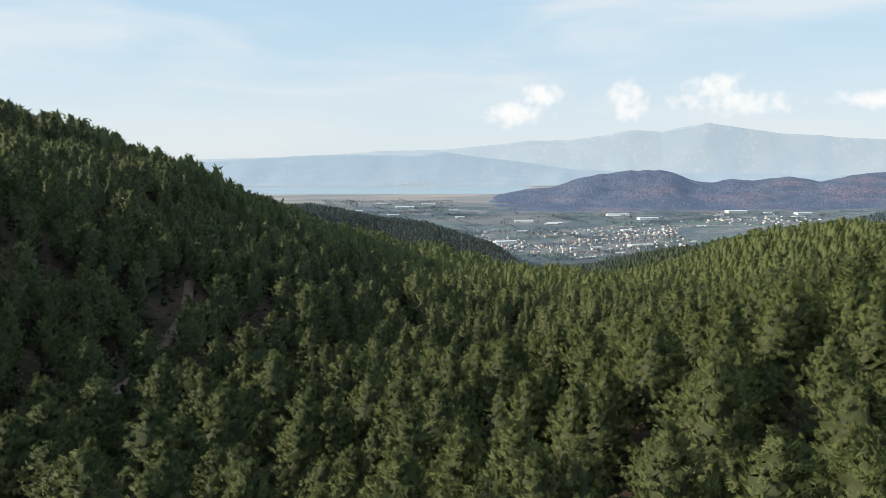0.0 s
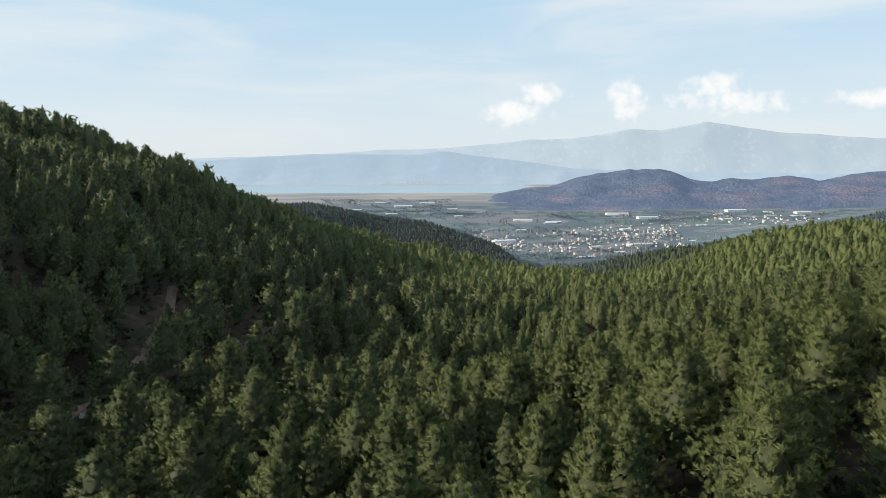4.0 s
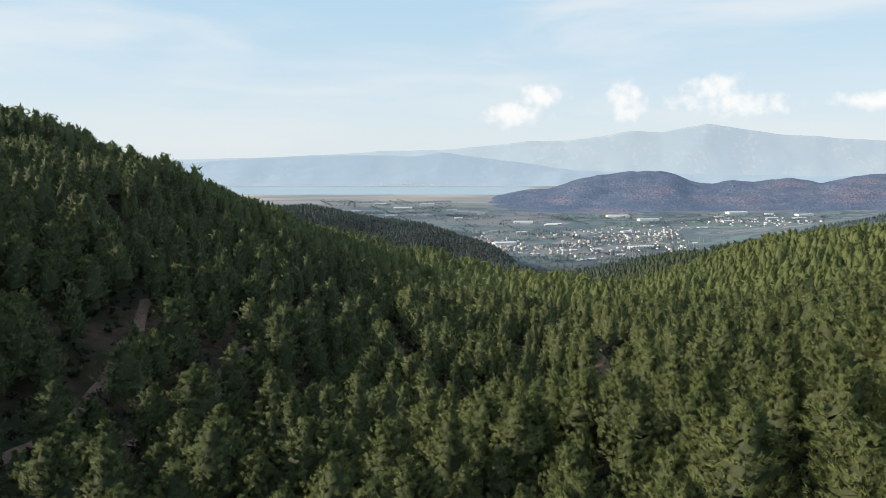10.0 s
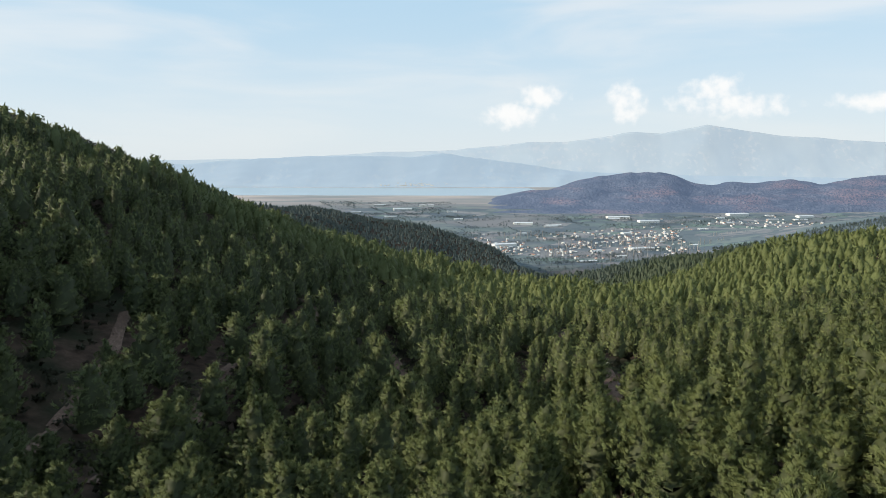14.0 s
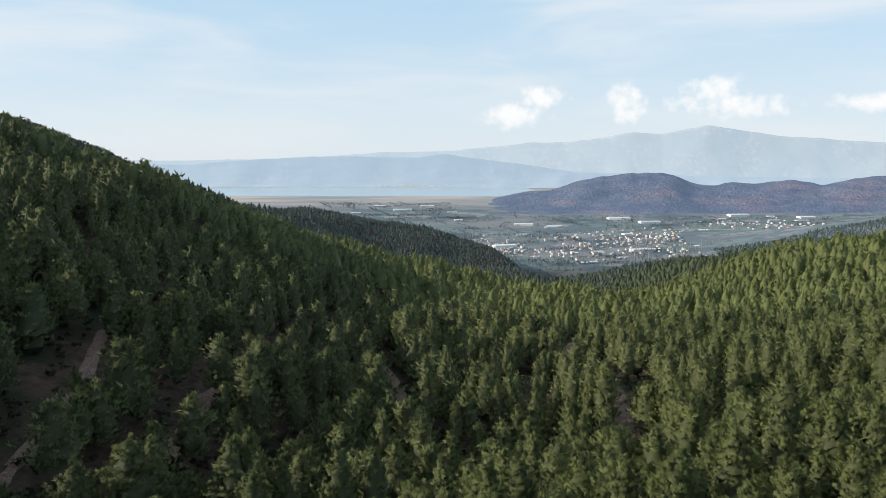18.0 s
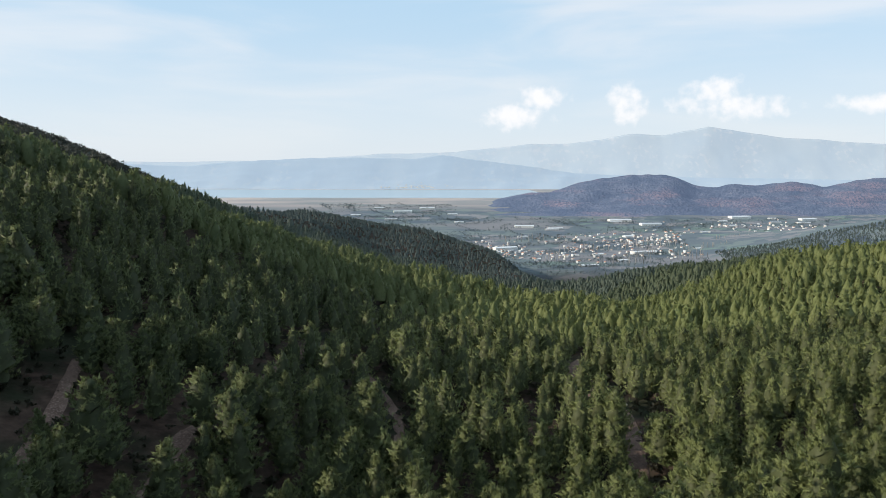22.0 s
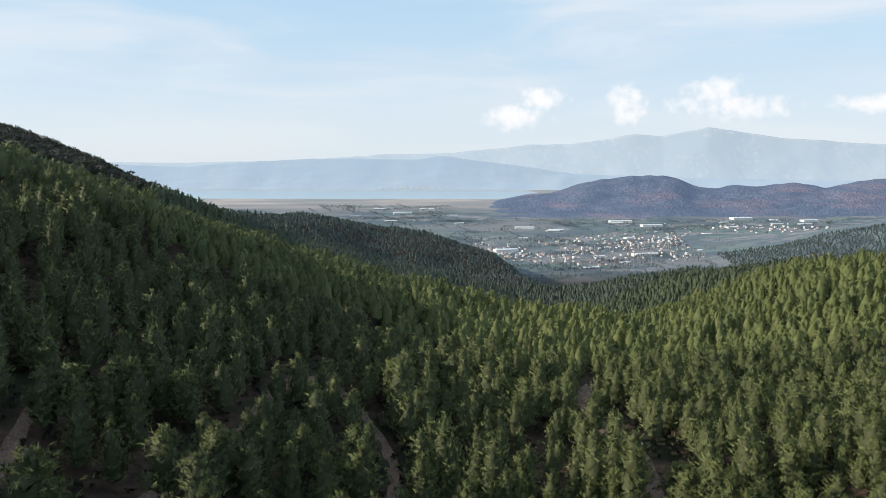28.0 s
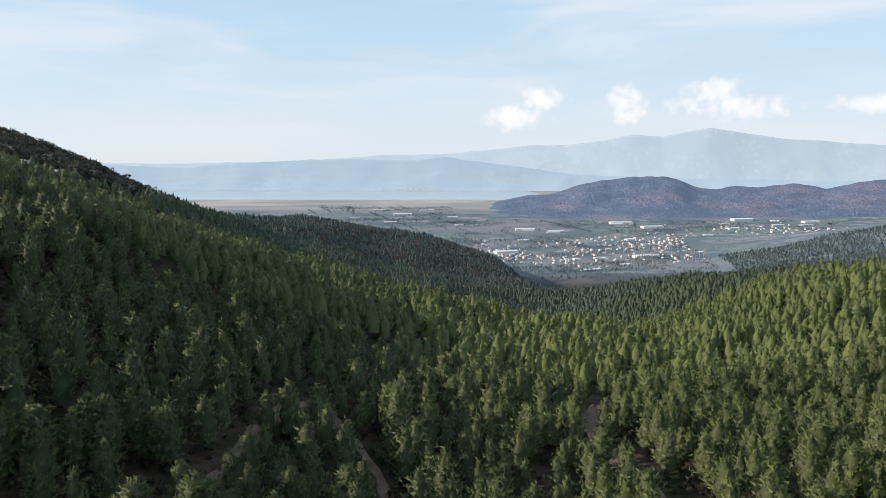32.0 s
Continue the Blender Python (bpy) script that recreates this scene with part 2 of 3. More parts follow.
def hermite(knots, values, q):
    """values: an array of one row per knot. Smooth rows at the places q."""
    knots = np.asarray(knots, float)
    q = np.clip(q, knots[0], knots[-1])
    slope = np.diff(values, axis=0) / np.diff(knots)[:, None]
    gap = np.diff(knots)[:, None]
    tangent = np.concatenate([slope[:1], (slope[:-1] * gap[1:] + slope[1:] * gap[:-1]) / (gap[:-1] + gap[1:]), slope[-1:]])
    k = np.clip(np.searchsorted(knots, q) - 1, 0, len(knots) - 2)
    h = (knots[k + 1] - knots[k])[:, None]
    t = (q - knots[k])[:, None] / h
    return ((2 * t**3 - 3 * t**2 + 1) * values[k] + (3 * t**2 - 2 * t**3) * values[k + 1]
            + h * (t**3 - 2 * t * t + t) * tangent[k] + h * (t**3 - t * t) * tangent[k + 1])


ROW_Y = np.array([*NEAR_ROWS, *FAR_ROWS], float)
ROW_Z = np.array([*NEAR_ROWS.values(), *FAR_ROWS.values()], float)


def waves(x, y, size, seed, octaves=4, gain=0.5):
    """Smooth random relief between about -1 and 1."""
    rng = np.random.default_rng(seed)
    total, amp = np.zeros_like(x), 1.0
    for _ in range(octaves):
        for _ in range(4):
            a, p = rng.uniform(0, 6.283), rng.uniform(0, 6.283)
            total += amp * 0.35 * np.sin((x * np.cos(a) + y * np.sin(a)) * 6.283 / size * rng.uniform(0.7, 1.4) + p)
        size, amp = size * 0.5, amp * gain
    return total


def height(x, y):
    """The height of the ground."""
    x, y = np.asarray(x, float).ravel(), np.asarray(y, float).ravel()
    out = np.empty(len(x))
    for s in range(0, len(x), 20000):
        xs, ys = x[s:s + 20000], y[s:s + 20000]
        rows = hermite(ACROSS, ROW_Z.T, xs).T                # one row per station, at each place
        k = np.clip(np.searchsorted(ROW_Y, ys) - 1, 0, len(ROW_Y) - 2)
        yc = np.clip(ys, ROW_Y[0], ROW_Y[-1])
        slope = np.diff(rows, axis=0) / np.diff(ROW_Y)[:, None]
        gap = np.diff(ROW_Y)[:, None]
        tan = np.concatenate([slope[:1], (slope[:-1] * gap[1:] + slope[1:] * gap[:-1]) / (gap[:-1] + gap[1:]), slope[-1:]])
        n = np.arange(len(xs))
        h, t = ROW_Y[k + 1] - ROW_Y[k], (yc - ROW_Y[k]) / (ROW_Y[k + 1] - ROW_Y[k])
        out[s:s + 20000] = ((2 * t**3 - 3 * t**2 + 1) * rows[k, n] + (3 * t**2 - 2 * t**3) * rows[k + 1, n]
                            + h * (t**3 - 2 * t * t + t) * tan[k, n] + h * (t**3 - t * t) * tan[k + 1, n])
    wild = np.clip((out - 4) / 40, 0, 1)
    out = out * np.clip((2700 - y) / 600, 0, 1)
    out = np.maximum(out, 0) + wild * (1.2 * waves(x, y, 60, 5) + np.clip((y - 400) / 400, 0, 1) * 3 * waves(x, y, 260, 6))
    crest = np.clip((y - 425) / 50, 0, 1) * np.clip((-0.36 * y + 5 - x) / 45, 0, 1)
    out = out - 2.2 * crest * np.clip((1100 - y) / 300, 0, 1)    # the crag's worn crest
    return out + 80 * np.clip((y - 1760) / 1330, 0, 1)       # the valley floor climbs gently to the lake


def mesh_object(name, verts, faces, mat, parent=None, smooth=True, normals=None, inner=None):
    """faces: an array of triangles or of quads. normals: how the surface of a crown lies as a whole, vertex by vertex."""
    verts, faces = np.asarray(verts, np.float32), np.asarray(faces, np.int32)
    me = bpy.data.meshes.new(name)
    me.vertices.add(len(verts))
    me.vertices.foreach_set("co", verts.ravel())
    me.loops.add(faces.size)
    me.loops.foreach_set("vertex_index", faces.ravel())
    me.polygons.add(len(faces))
    me.polygons.foreach_set("loop_start", np.arange(0, faces.size, faces.shape[1], dtype=np.int32))
    me.polygons.foreach_set("use_smooth", np.full(len(faces), smooth))
    me.update(calc_edges=True)
    if normals is not None:
        me.normals_split_custom_set_from_vertices(np.asarray(normals, np.float32).tolist())
    me.materials.append(mat)
    if inner is not None:                                    # faces inside a crown, in needle colour darkened for shade
        me.materials.append(SHADED_NEEDLES)
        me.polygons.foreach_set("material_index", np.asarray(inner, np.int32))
    ob = new(name, me)
    ob.parent = parent
    return ob


def grid_faces(rows, cols):
    a = (np.arange(rows - 1)[:, None] * cols + np.arange(cols - 1)).ravel()
    return np.stack([a, a + 1, a + cols + 1, a + cols], 1)


def graded(near, far, n, power):
    return near + (far - near) * np.linspace(0, 1, n) ** power


gx = np.concatenate([-graded(0, 6000, 190, 2.6)[:0:-1], graded(0, 6000, 190, 2.6)])
gy = np.concatenate([np.linspace(-900, -40, 30), np.linspace(-30, 300, 100), graded(304, 6500, 170, 2.0)])
GX, GY = np.meshgrid(gx, gy)
GZ = height(GX, GY).reshape(GX.shape)
lake_bed = np.clip((GY - 3130 - 14 * waves(GX.ravel(), GY.ravel(), 900, 9, 3).reshape(GX.shape)) / 60, 0, 1) * np.clip((620 - GX) / 150, 0, 1) * np.clip((4400 - GY) / 40, 0, 1)
GZ -= 6 * lake_bed
ground = mesh_object("ground", np.stack([GX, GY, GZ], -1).reshape(-1, 3), grid_faces(len(gy), len(gx)), GROUND)
tagged(ground, "brown forest soil on steep slopes above a wide field-covered valley", "ground", kind="structure")

lx, ly = np.meshgrid(np.linspace(-4200, 900, 60), np.linspace(3112, 4700, 40))
lake = mesh_object("water", np.stack([lx, ly, np.full_like(lx, 78.0)], -1).reshape(-1, 3), grid_faces(40, 60), WATER)
tagged(lake, "wide pale blue lake at the end of the valley", "lake", kind="structure")


# ================= hills and ranges of the distance =================
def ridge(name, near, crest, foot, profile, mat, relief, seed, label):
    """A range that rises from its foot to its crest; profile: (x over y, rise over y) of the skyline as seen from over the forest."""
    px, pz = np.array(profile).T
    cols, rows = 420, 46
    u = np.linspace(px[0], px[-1], cols)
    top = 212 + crest * np.interp(u, px, pz)
    top = top + relief * 0.22 * waves(u * crest, 0 * u, 420, seed, 5, 0.6)
    v = np.linspace(0, 1, rows)[:, None]
    depth = near + (crest - near) * v + 0 * u
    x = depth * u
    rise = v**1.25
    z = foot + (top - foot) * rise
    z += relief * np.sin(math.pi * np.clip(v, 0, 1)) * waves(x.ravel(), (depth * 2.2).ravel(), 460, seed + 1, 5, 0.55).reshape(x.shape) * np.clip((top - foot) / 120, 0.15, 1)
    back = np.stack([x[-1] * 1.02, depth[-1] + 60, np.full(cols, foot)], -1)
    verts = np.concatenate([np.stack([x, depth, z], -1).reshape(-1, 3), back])
    ob = mesh_object(name, verts, grid_faces(rows + 1, cols), mat)
    return tagged(ob, label, "mountain", kind="structure")


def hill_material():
    """A wooded limestone hill with bare reddish bands half-way up; haze is painted in as blue and glow."""
    m, nt, b = material("hazy_wooded_hill", 1.0, 0.0)
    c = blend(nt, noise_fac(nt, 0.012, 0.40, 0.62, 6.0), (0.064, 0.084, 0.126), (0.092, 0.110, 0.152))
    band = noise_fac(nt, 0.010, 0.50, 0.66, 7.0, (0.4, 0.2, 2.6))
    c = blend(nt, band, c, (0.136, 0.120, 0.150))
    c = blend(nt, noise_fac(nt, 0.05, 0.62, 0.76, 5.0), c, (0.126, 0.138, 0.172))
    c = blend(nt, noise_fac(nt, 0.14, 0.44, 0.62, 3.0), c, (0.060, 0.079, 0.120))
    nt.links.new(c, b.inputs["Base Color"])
    # the hill glows in its own colour, in place of light from hazy air
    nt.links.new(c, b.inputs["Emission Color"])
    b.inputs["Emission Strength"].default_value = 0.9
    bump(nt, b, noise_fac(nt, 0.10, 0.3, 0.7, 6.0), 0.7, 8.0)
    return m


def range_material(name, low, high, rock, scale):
    """High slopes with pale rock showing; many kilometres of hazy air are painted in as colour and glow."""
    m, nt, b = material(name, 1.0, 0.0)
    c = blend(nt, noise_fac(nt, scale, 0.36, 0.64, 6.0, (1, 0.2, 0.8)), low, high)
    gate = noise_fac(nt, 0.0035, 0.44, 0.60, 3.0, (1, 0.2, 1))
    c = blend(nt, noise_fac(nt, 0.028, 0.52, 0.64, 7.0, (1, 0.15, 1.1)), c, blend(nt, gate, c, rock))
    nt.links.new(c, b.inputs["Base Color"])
    # full glow stands for the light of the air in between
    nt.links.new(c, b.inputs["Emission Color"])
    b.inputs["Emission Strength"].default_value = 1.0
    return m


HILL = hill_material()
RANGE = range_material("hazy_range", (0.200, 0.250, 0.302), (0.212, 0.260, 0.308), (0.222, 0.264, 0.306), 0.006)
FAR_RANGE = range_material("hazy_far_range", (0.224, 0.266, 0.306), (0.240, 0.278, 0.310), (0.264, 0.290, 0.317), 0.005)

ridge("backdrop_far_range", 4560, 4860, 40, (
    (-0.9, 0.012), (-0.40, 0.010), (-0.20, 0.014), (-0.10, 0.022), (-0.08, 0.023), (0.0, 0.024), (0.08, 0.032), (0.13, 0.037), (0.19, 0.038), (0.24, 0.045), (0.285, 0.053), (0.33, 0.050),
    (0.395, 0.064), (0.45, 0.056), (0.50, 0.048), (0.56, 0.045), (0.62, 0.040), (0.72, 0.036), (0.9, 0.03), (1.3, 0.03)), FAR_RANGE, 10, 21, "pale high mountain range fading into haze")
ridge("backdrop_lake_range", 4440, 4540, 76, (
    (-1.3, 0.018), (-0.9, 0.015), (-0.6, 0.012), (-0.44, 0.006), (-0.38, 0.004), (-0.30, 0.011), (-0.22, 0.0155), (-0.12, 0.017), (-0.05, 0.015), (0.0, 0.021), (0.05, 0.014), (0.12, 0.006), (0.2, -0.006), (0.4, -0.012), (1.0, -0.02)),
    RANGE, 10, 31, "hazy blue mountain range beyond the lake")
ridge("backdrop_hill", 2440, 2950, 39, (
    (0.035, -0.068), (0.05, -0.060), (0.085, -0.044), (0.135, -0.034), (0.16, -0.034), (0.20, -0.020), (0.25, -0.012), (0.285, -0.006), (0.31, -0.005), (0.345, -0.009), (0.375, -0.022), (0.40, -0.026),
    (0.44, -0.020), (0.47, -0.023), (0.53, -0.018), (0.57, -0.022), (0.62, -0.014), (0.70, -0.010), (0.85, -0.01), (1.2, -0.01)), HILL, 22, 41, "wooded hill with bare reddish flanks in blue-grey haze")

# ================= forest tracks =================
TRACKS = [
    # (line in plan, half width kept free of trees, half width of the road)
    (((-44, 60), (-45, 76), (-45, 92), (-46.5, 104), (-48, 115), (-51, 128), (-56, 142)), 2.1, 0.6),
    (((-36, 92), (-34.5, 104), (-34.4, 116), (-34.6, 130), (-34, 140), (-32, 150), (-31, 160), (-31, 172), (-29, 182), (-24, 187), (-19, 182), (-14, 173), (-9.4, 164), (-7, 153), (-6.6, 142), (-7.5, 132)), 2.6, 0.8),
    (((30, 134), (33, 146), (35.5, 160), (35.5, 172), (34, 184), (31.5, 195), (35, 207), (40, 220)), 3.1, 1.6),
]
CLEARINGS = [(36.0, 158, 4.0, 11.0), (-24, 102, 3, 5), (62, 96, 3, 4), (20, 118, 3, 5)]


def smooth_line(points, step=2.0):
    p = np.array(points, float)
    s = np.concatenate([[0], np.cumsum(np.hypot(*np.diff(p, axis=0).T))])
    return hermite(s, p, np.arange(0, s[-1], step))


def track_material():
    m, nt, b = material("track_soil", 0.95, 0.1)
    c = blend(nt, noise_fac(nt, 0.5, 0.3, 0.7, 5.0), (0.078, 0.051, 0.041), (0.160, 0.107, 0.085))
    c = blend(nt, noise_fac(nt, 4.0, 0.5, 0.7, 4.0), c, (0.225, 0.165, 0.135))
    nt.links.new(c, b.inputs["Base Color"])
    bump(nt, b, noise_fac(nt, 6.0, 0.2, 0.8, 5.0), 0.7, 0.08)
    return m


SOIL = track_material()
for line, _, half in TRACKS:
    p = smooth_line(line)
    d = np.gradient(p, axis=0)
    side = np.stack([-d[:, 1], d[:, 0]], 1) / np.hypot(d[:, 0], d[:, 1])[:, None]
    level = height(p[:, 0], p[:, 1])
    strip = []
    for off, drop in ((-half - 1.6, -1.2), (-half, 0.24), (-half * 0.45, 0.14), (0, 0.21), (half * 0.45, 0.14), (half, 0.24), (half + 1.6, -1.2)):
        q = p + side * off
        jitter = 0.10 * waves(q[:, 0], q[:, 1], 9, 17)
        strip.append(np.stack([q[:, 0], q[:, 1], level + drop + jitter], 1))
    v = np.stack(strip, 1).reshape(-1, 3)
    tagged(mesh_object("road", v, grid_faces(len(p), 7), SOIL), "reddish dirt forest track cut into the slope", "track", kind="structure")


# ================= pines =================
def sprays(base, way, face, length, width):
    """Tufts of needles: slim blades from base along way that turn their flat side to face."""
    way = way / np.linalg.norm(way, axis=1, keepdims=True)
    side = np.cross(way, face)
    side /= np.linalg.norm(side, axis=1, keepdims=True) + 1e-9
    a = base - side * width[:, None] / 2
    b = base + side * width[:, None] / 2
    tip = base + way * length[:, None]
    verts = np.stack([a, b, tip], 1).reshape(-1, 3)
    return verts, np.arange(len(base) * 3).reshape(-1, 3)


def crown_radius(h, shape):
    """The crown's reach at a height from 0 (its foot) to 1 (its tip)."""
    return np.clip(np.maximum(0, 1 - h**1.9) ** shape * (0.70 + 0.30 * np.minimum(1, h / 0.25)), 0.06, 1)


def pine_arrays(seed, whorls, per, clumps, blades, tall, fat, blade, slim, heart=0.55, sides=8, levels=6):
    """The crown of one pine: whorls of boughs that sweep up at their ends and carry brushes of needles, round a dense inner body.
    clumps: brushes on a bough; blades: tufts in a brush. Gives vertices, faces, normals, limbs, the lean of the trunk and which faces belong to the inner body."""
    rng = np.random.default_rng(seed)
    foot, shape = tall * rng.uniform(0.18, 0.30), rng.uniform(0.72, 1.05)
    lean = rng.normal(0, 0.03, 2)
    lopsided, side = rng.uniform(0, 0.3), rng.uniform(0, 6.283)
    h = np.repeat(np.clip((np.arange(whorls) + rng.uniform(-0.35, 0.35, whorls)) / whorls, 0, 0.93), per)
    az = np.tile(np.arange(per) * 6.283 / per, whorls) + np.repeat(rng.uniform(0, 6.283, whorls), per) + rng.uniform(-0.4, 0.4, len(h))
    reach = crown_radius(h, shape) * fat * rng.uniform(0.62, 1.16, len(h)) * (1 + lopsided * np.cos(az - side))
    sweep = rng.uniform(0.25, 0.55, len(h))

    def along(k, s):
        """A place at the share s of the boughs k: its reach and its height."""
        return reach[k] * s, foot + (tall - foot) * 0.94 * h[k] + reach[k] * (0.18 * s + sweep[k] * s**2.2 - 0.22)

    # the dense inner body, lumpy, tier over tier
    ring = np.linspace(0.0, 0.92, levels)
    a = np.arange(sides) * 2 * math.pi / sides
    rad = crown_radius(ring, shape)[:, None] * fat * heart * rng.uniform(0.72, 1.22, (levels, sides)) * (1 + lopsided * np.cos(a - side))[None]
    rad *= 1 - 0.22 * (np.arange(levels) % 2)[:, None]
    spin = a + np.cumsum(rng.uniform(0, 0.8, levels))[:, None]
    hz = foot + (tall - foot) * ring[:, None] * 0.95 + 0.45 * rng.uniform(-1, 1, (levels, sides)) * np.minimum(1, rad)
    hv = np.stack([np.cos(spin) * rad + lean[0] * hz, np.sin(spin) * rad + lean[1] * hz, hz], -1).reshape(-1, 3)
    hn = np.stack([np.cos(spin) + 0 * hz, np.sin(spin) + 0 * hz, 0.45 + rng.uniform(-0.6, 0.6, hz.shape)], -1).reshape(-1, 3)
    i, k = [v.ravel() for v in np.meshgrid(np.arange(levels - 1), np.arange(sides), indexing="ij")]
    j = (k + 1) % sides
    p, q, r, t = i * sides + k, i * sides + j, (i + 1) * sides + j, (i + 1) * sides + k
    top = (levels - 1) * sides + np.arange(sides)
    hf = np.concatenate([np.stack([p, q, r], 1), np.stack([p, r, t], 1), np.stack([top, (levels - 1) * sides + (np.arange(sides) + 1) % sides, np.full(sides, len(hv))], 1)])
    hv = np.concatenate([hv, [[lean[0] * tall, lean[1] * tall, tall * 0.96]]])
    hn = np.concatenate([hn, [[0, 0, 1]]])

    # brushes of needles along the outer boughs and round the leader
    which = np.repeat(np.arange(len(h)), clumps)
    s = np.tile(np.linspace(0.42, 1.0, clumps), len(h)) + rng.uniform(-0.12, 0.12, len(which))
    r, z = along(which, s)
    ang = az[which] + rng.normal(0, 0.20, len(which))
    out = np.stack([np.cos(ang), np.sin(ang), 0 * ang], 1)
    at = np.stack([lean[0] * z, lean[1] * z, z + rng.normal(0, 0.16, len(z))], 1) + out * r[:, None]
    tops = max(1, len(which) // 30)
    at[:tops] = np.array([lean[0] * tall, lean[1] * tall, tall * 0.93]) + rng.normal(0, 0.22, (tops, 3)) * np.array([1, 1, 1.6])
    out[:tops] *= 0.2
    lead = out * rng.uniform(0.35, 0.8, len(which))[:, None] + np.array([0, 0, 0.75]) + rng.normal(0, 0.18, out.shape)
    n = len(which) * blades
    own = np.repeat(np.arange(len(which)), blades)
    way = lead[own] + rng.normal(0, 0.52, (n, 3))
    way /= np.linalg.norm(way, axis=1, keepdims=True)
    long = blade * rng.uniform(0.55, 1.35, n)
    bn = out[own] * 0.62 + np.array([0, 0, 0.42]) + way * 0.35 + rng.normal(0, 0.12, (n, 3))
    bn /= np.linalg.norm(bn, axis=1, keepdims=True)
    v, f = sprays(at[own] - way * (0.3 * long)[:, None] + rng.normal(0, 0.10, (n, 3)) * blade * 2, way, bn + rng.normal(0, 0.45, (n, 3)), long, long * slim * rng.uniform(0.7, 1.3, n))
    corner = v.reshape(-1, 3, 3)
    flat = np.cross(corner[:, 1] - corner[:, 0], corner[:, 2] - corner[:, 0])
    turned = (flat * bn).sum(1) < 0
    f[turned] = f[turned][:, ::-1]
    limbs = []
    for k in rng.choice(len(h), 8, replace=False):
        pts = []
        for share in (0.0, 0.5, 0.95):
            rr, zz = along(k, share)
            pts.append((math.cos(az[k]) * rr + lean[0] * zz, math.sin(az[k]) * rr + lean[1] * zz, zz))
        limbs.append(pts)
    normals = np.concatenate([hn, np.repeat(bn, 3, axis=0)])
    normals /= np.linalg.norm(normals, axis=1, keepdims=True) + 1e-9
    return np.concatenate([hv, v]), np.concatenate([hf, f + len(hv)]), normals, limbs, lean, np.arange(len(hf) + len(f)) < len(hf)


def tube(points, radii, sides=7):
    points, radii = np.asarray(points, float), np.asarray(radii, float)
    a = np.arange(sides) * 2 * math.pi / sides
    ring = np.stack([np.cos(a), np.sin(a), 0.3 * np.sin(a)], 1)
    verts = (points[:, None] + ring[None] * radii[:, None, None]).reshape(-1, 3)
    f = []
    for i in range(len(points) - 1):
        for k in range(sides):
            j = (k + 1) % sides
            f.append((i * sides + k, i * sides + j, (i + 1) * sides + j, (i + 1) * sides + k))
    return verts, np.array(f)


def gather(pieces):
    """Several (vertices, faces) as one."""
    vs, fs, n = [], [], 0
    for v, f in pieces:
        vs.append(v)
        fs.append(f + n)
        n += len(v)
    return np.concatenate(vs), np.concatenate(fs)


def open_ground(x, y):
    """Over 0 inside the clearings and along the forest tracks, where no tree stands."""
    gap = np.full(len(x), -9.0)
    for cx, cy, rx, ry in CLEARINGS:
        gap = np.maximum(gap, 1 - ((x - cx) / rx) ** 2 - ((y - cy) / ry) ** 2)
    for line, free, _ in TRACKS:
        line = np.array(line, float)
        for a, b in zip(line[:-1], line[1:]):
            d = b - a
            s = np.clip(((x - a[0]) * d[0] + (y - a[1]) * d[1]) / (d @ d), 0, 1)
            gap = np.maximum(gap, 1 - np.hypot(x - a[0] - s * d[0], y - a[1] - s * d[1]) / free)
    # thin spots between the groups of trees, more of them on the shaded slope
    thin = waves(x, y, 26, 77, 2) - 1.15 + 0.30 * np.clip((-x - 10) / 40, 0, 1)
    return np.maximum(gap, thin)


def stand(x0, x1, y0, y1, spacing, seed):
    """Places of trees: a jittered lattice."""
    rng = np.random.default_rng(seed)
    xs, ys = np.meshgrid(np.arange(x0, x1, spacing), np.arange(y0, y1, spacing * 0.87))
    xs = xs + (np.arange(len(ys)) % 2)[:, None] * spacing / 2
    return (xs + rng.uniform(-0.42, 0.42, xs.shape) * spacing).ravel(), (ys + rng.uniform(-0.42, 0.42, xs.shape) * spacing).ravel()


def in_wedge(x, y, margin=22.0):
    """Within the strip of land that the flight looks over."""
    return np.abs(x) < margin + 0.72 * np.maximum(y, 0)


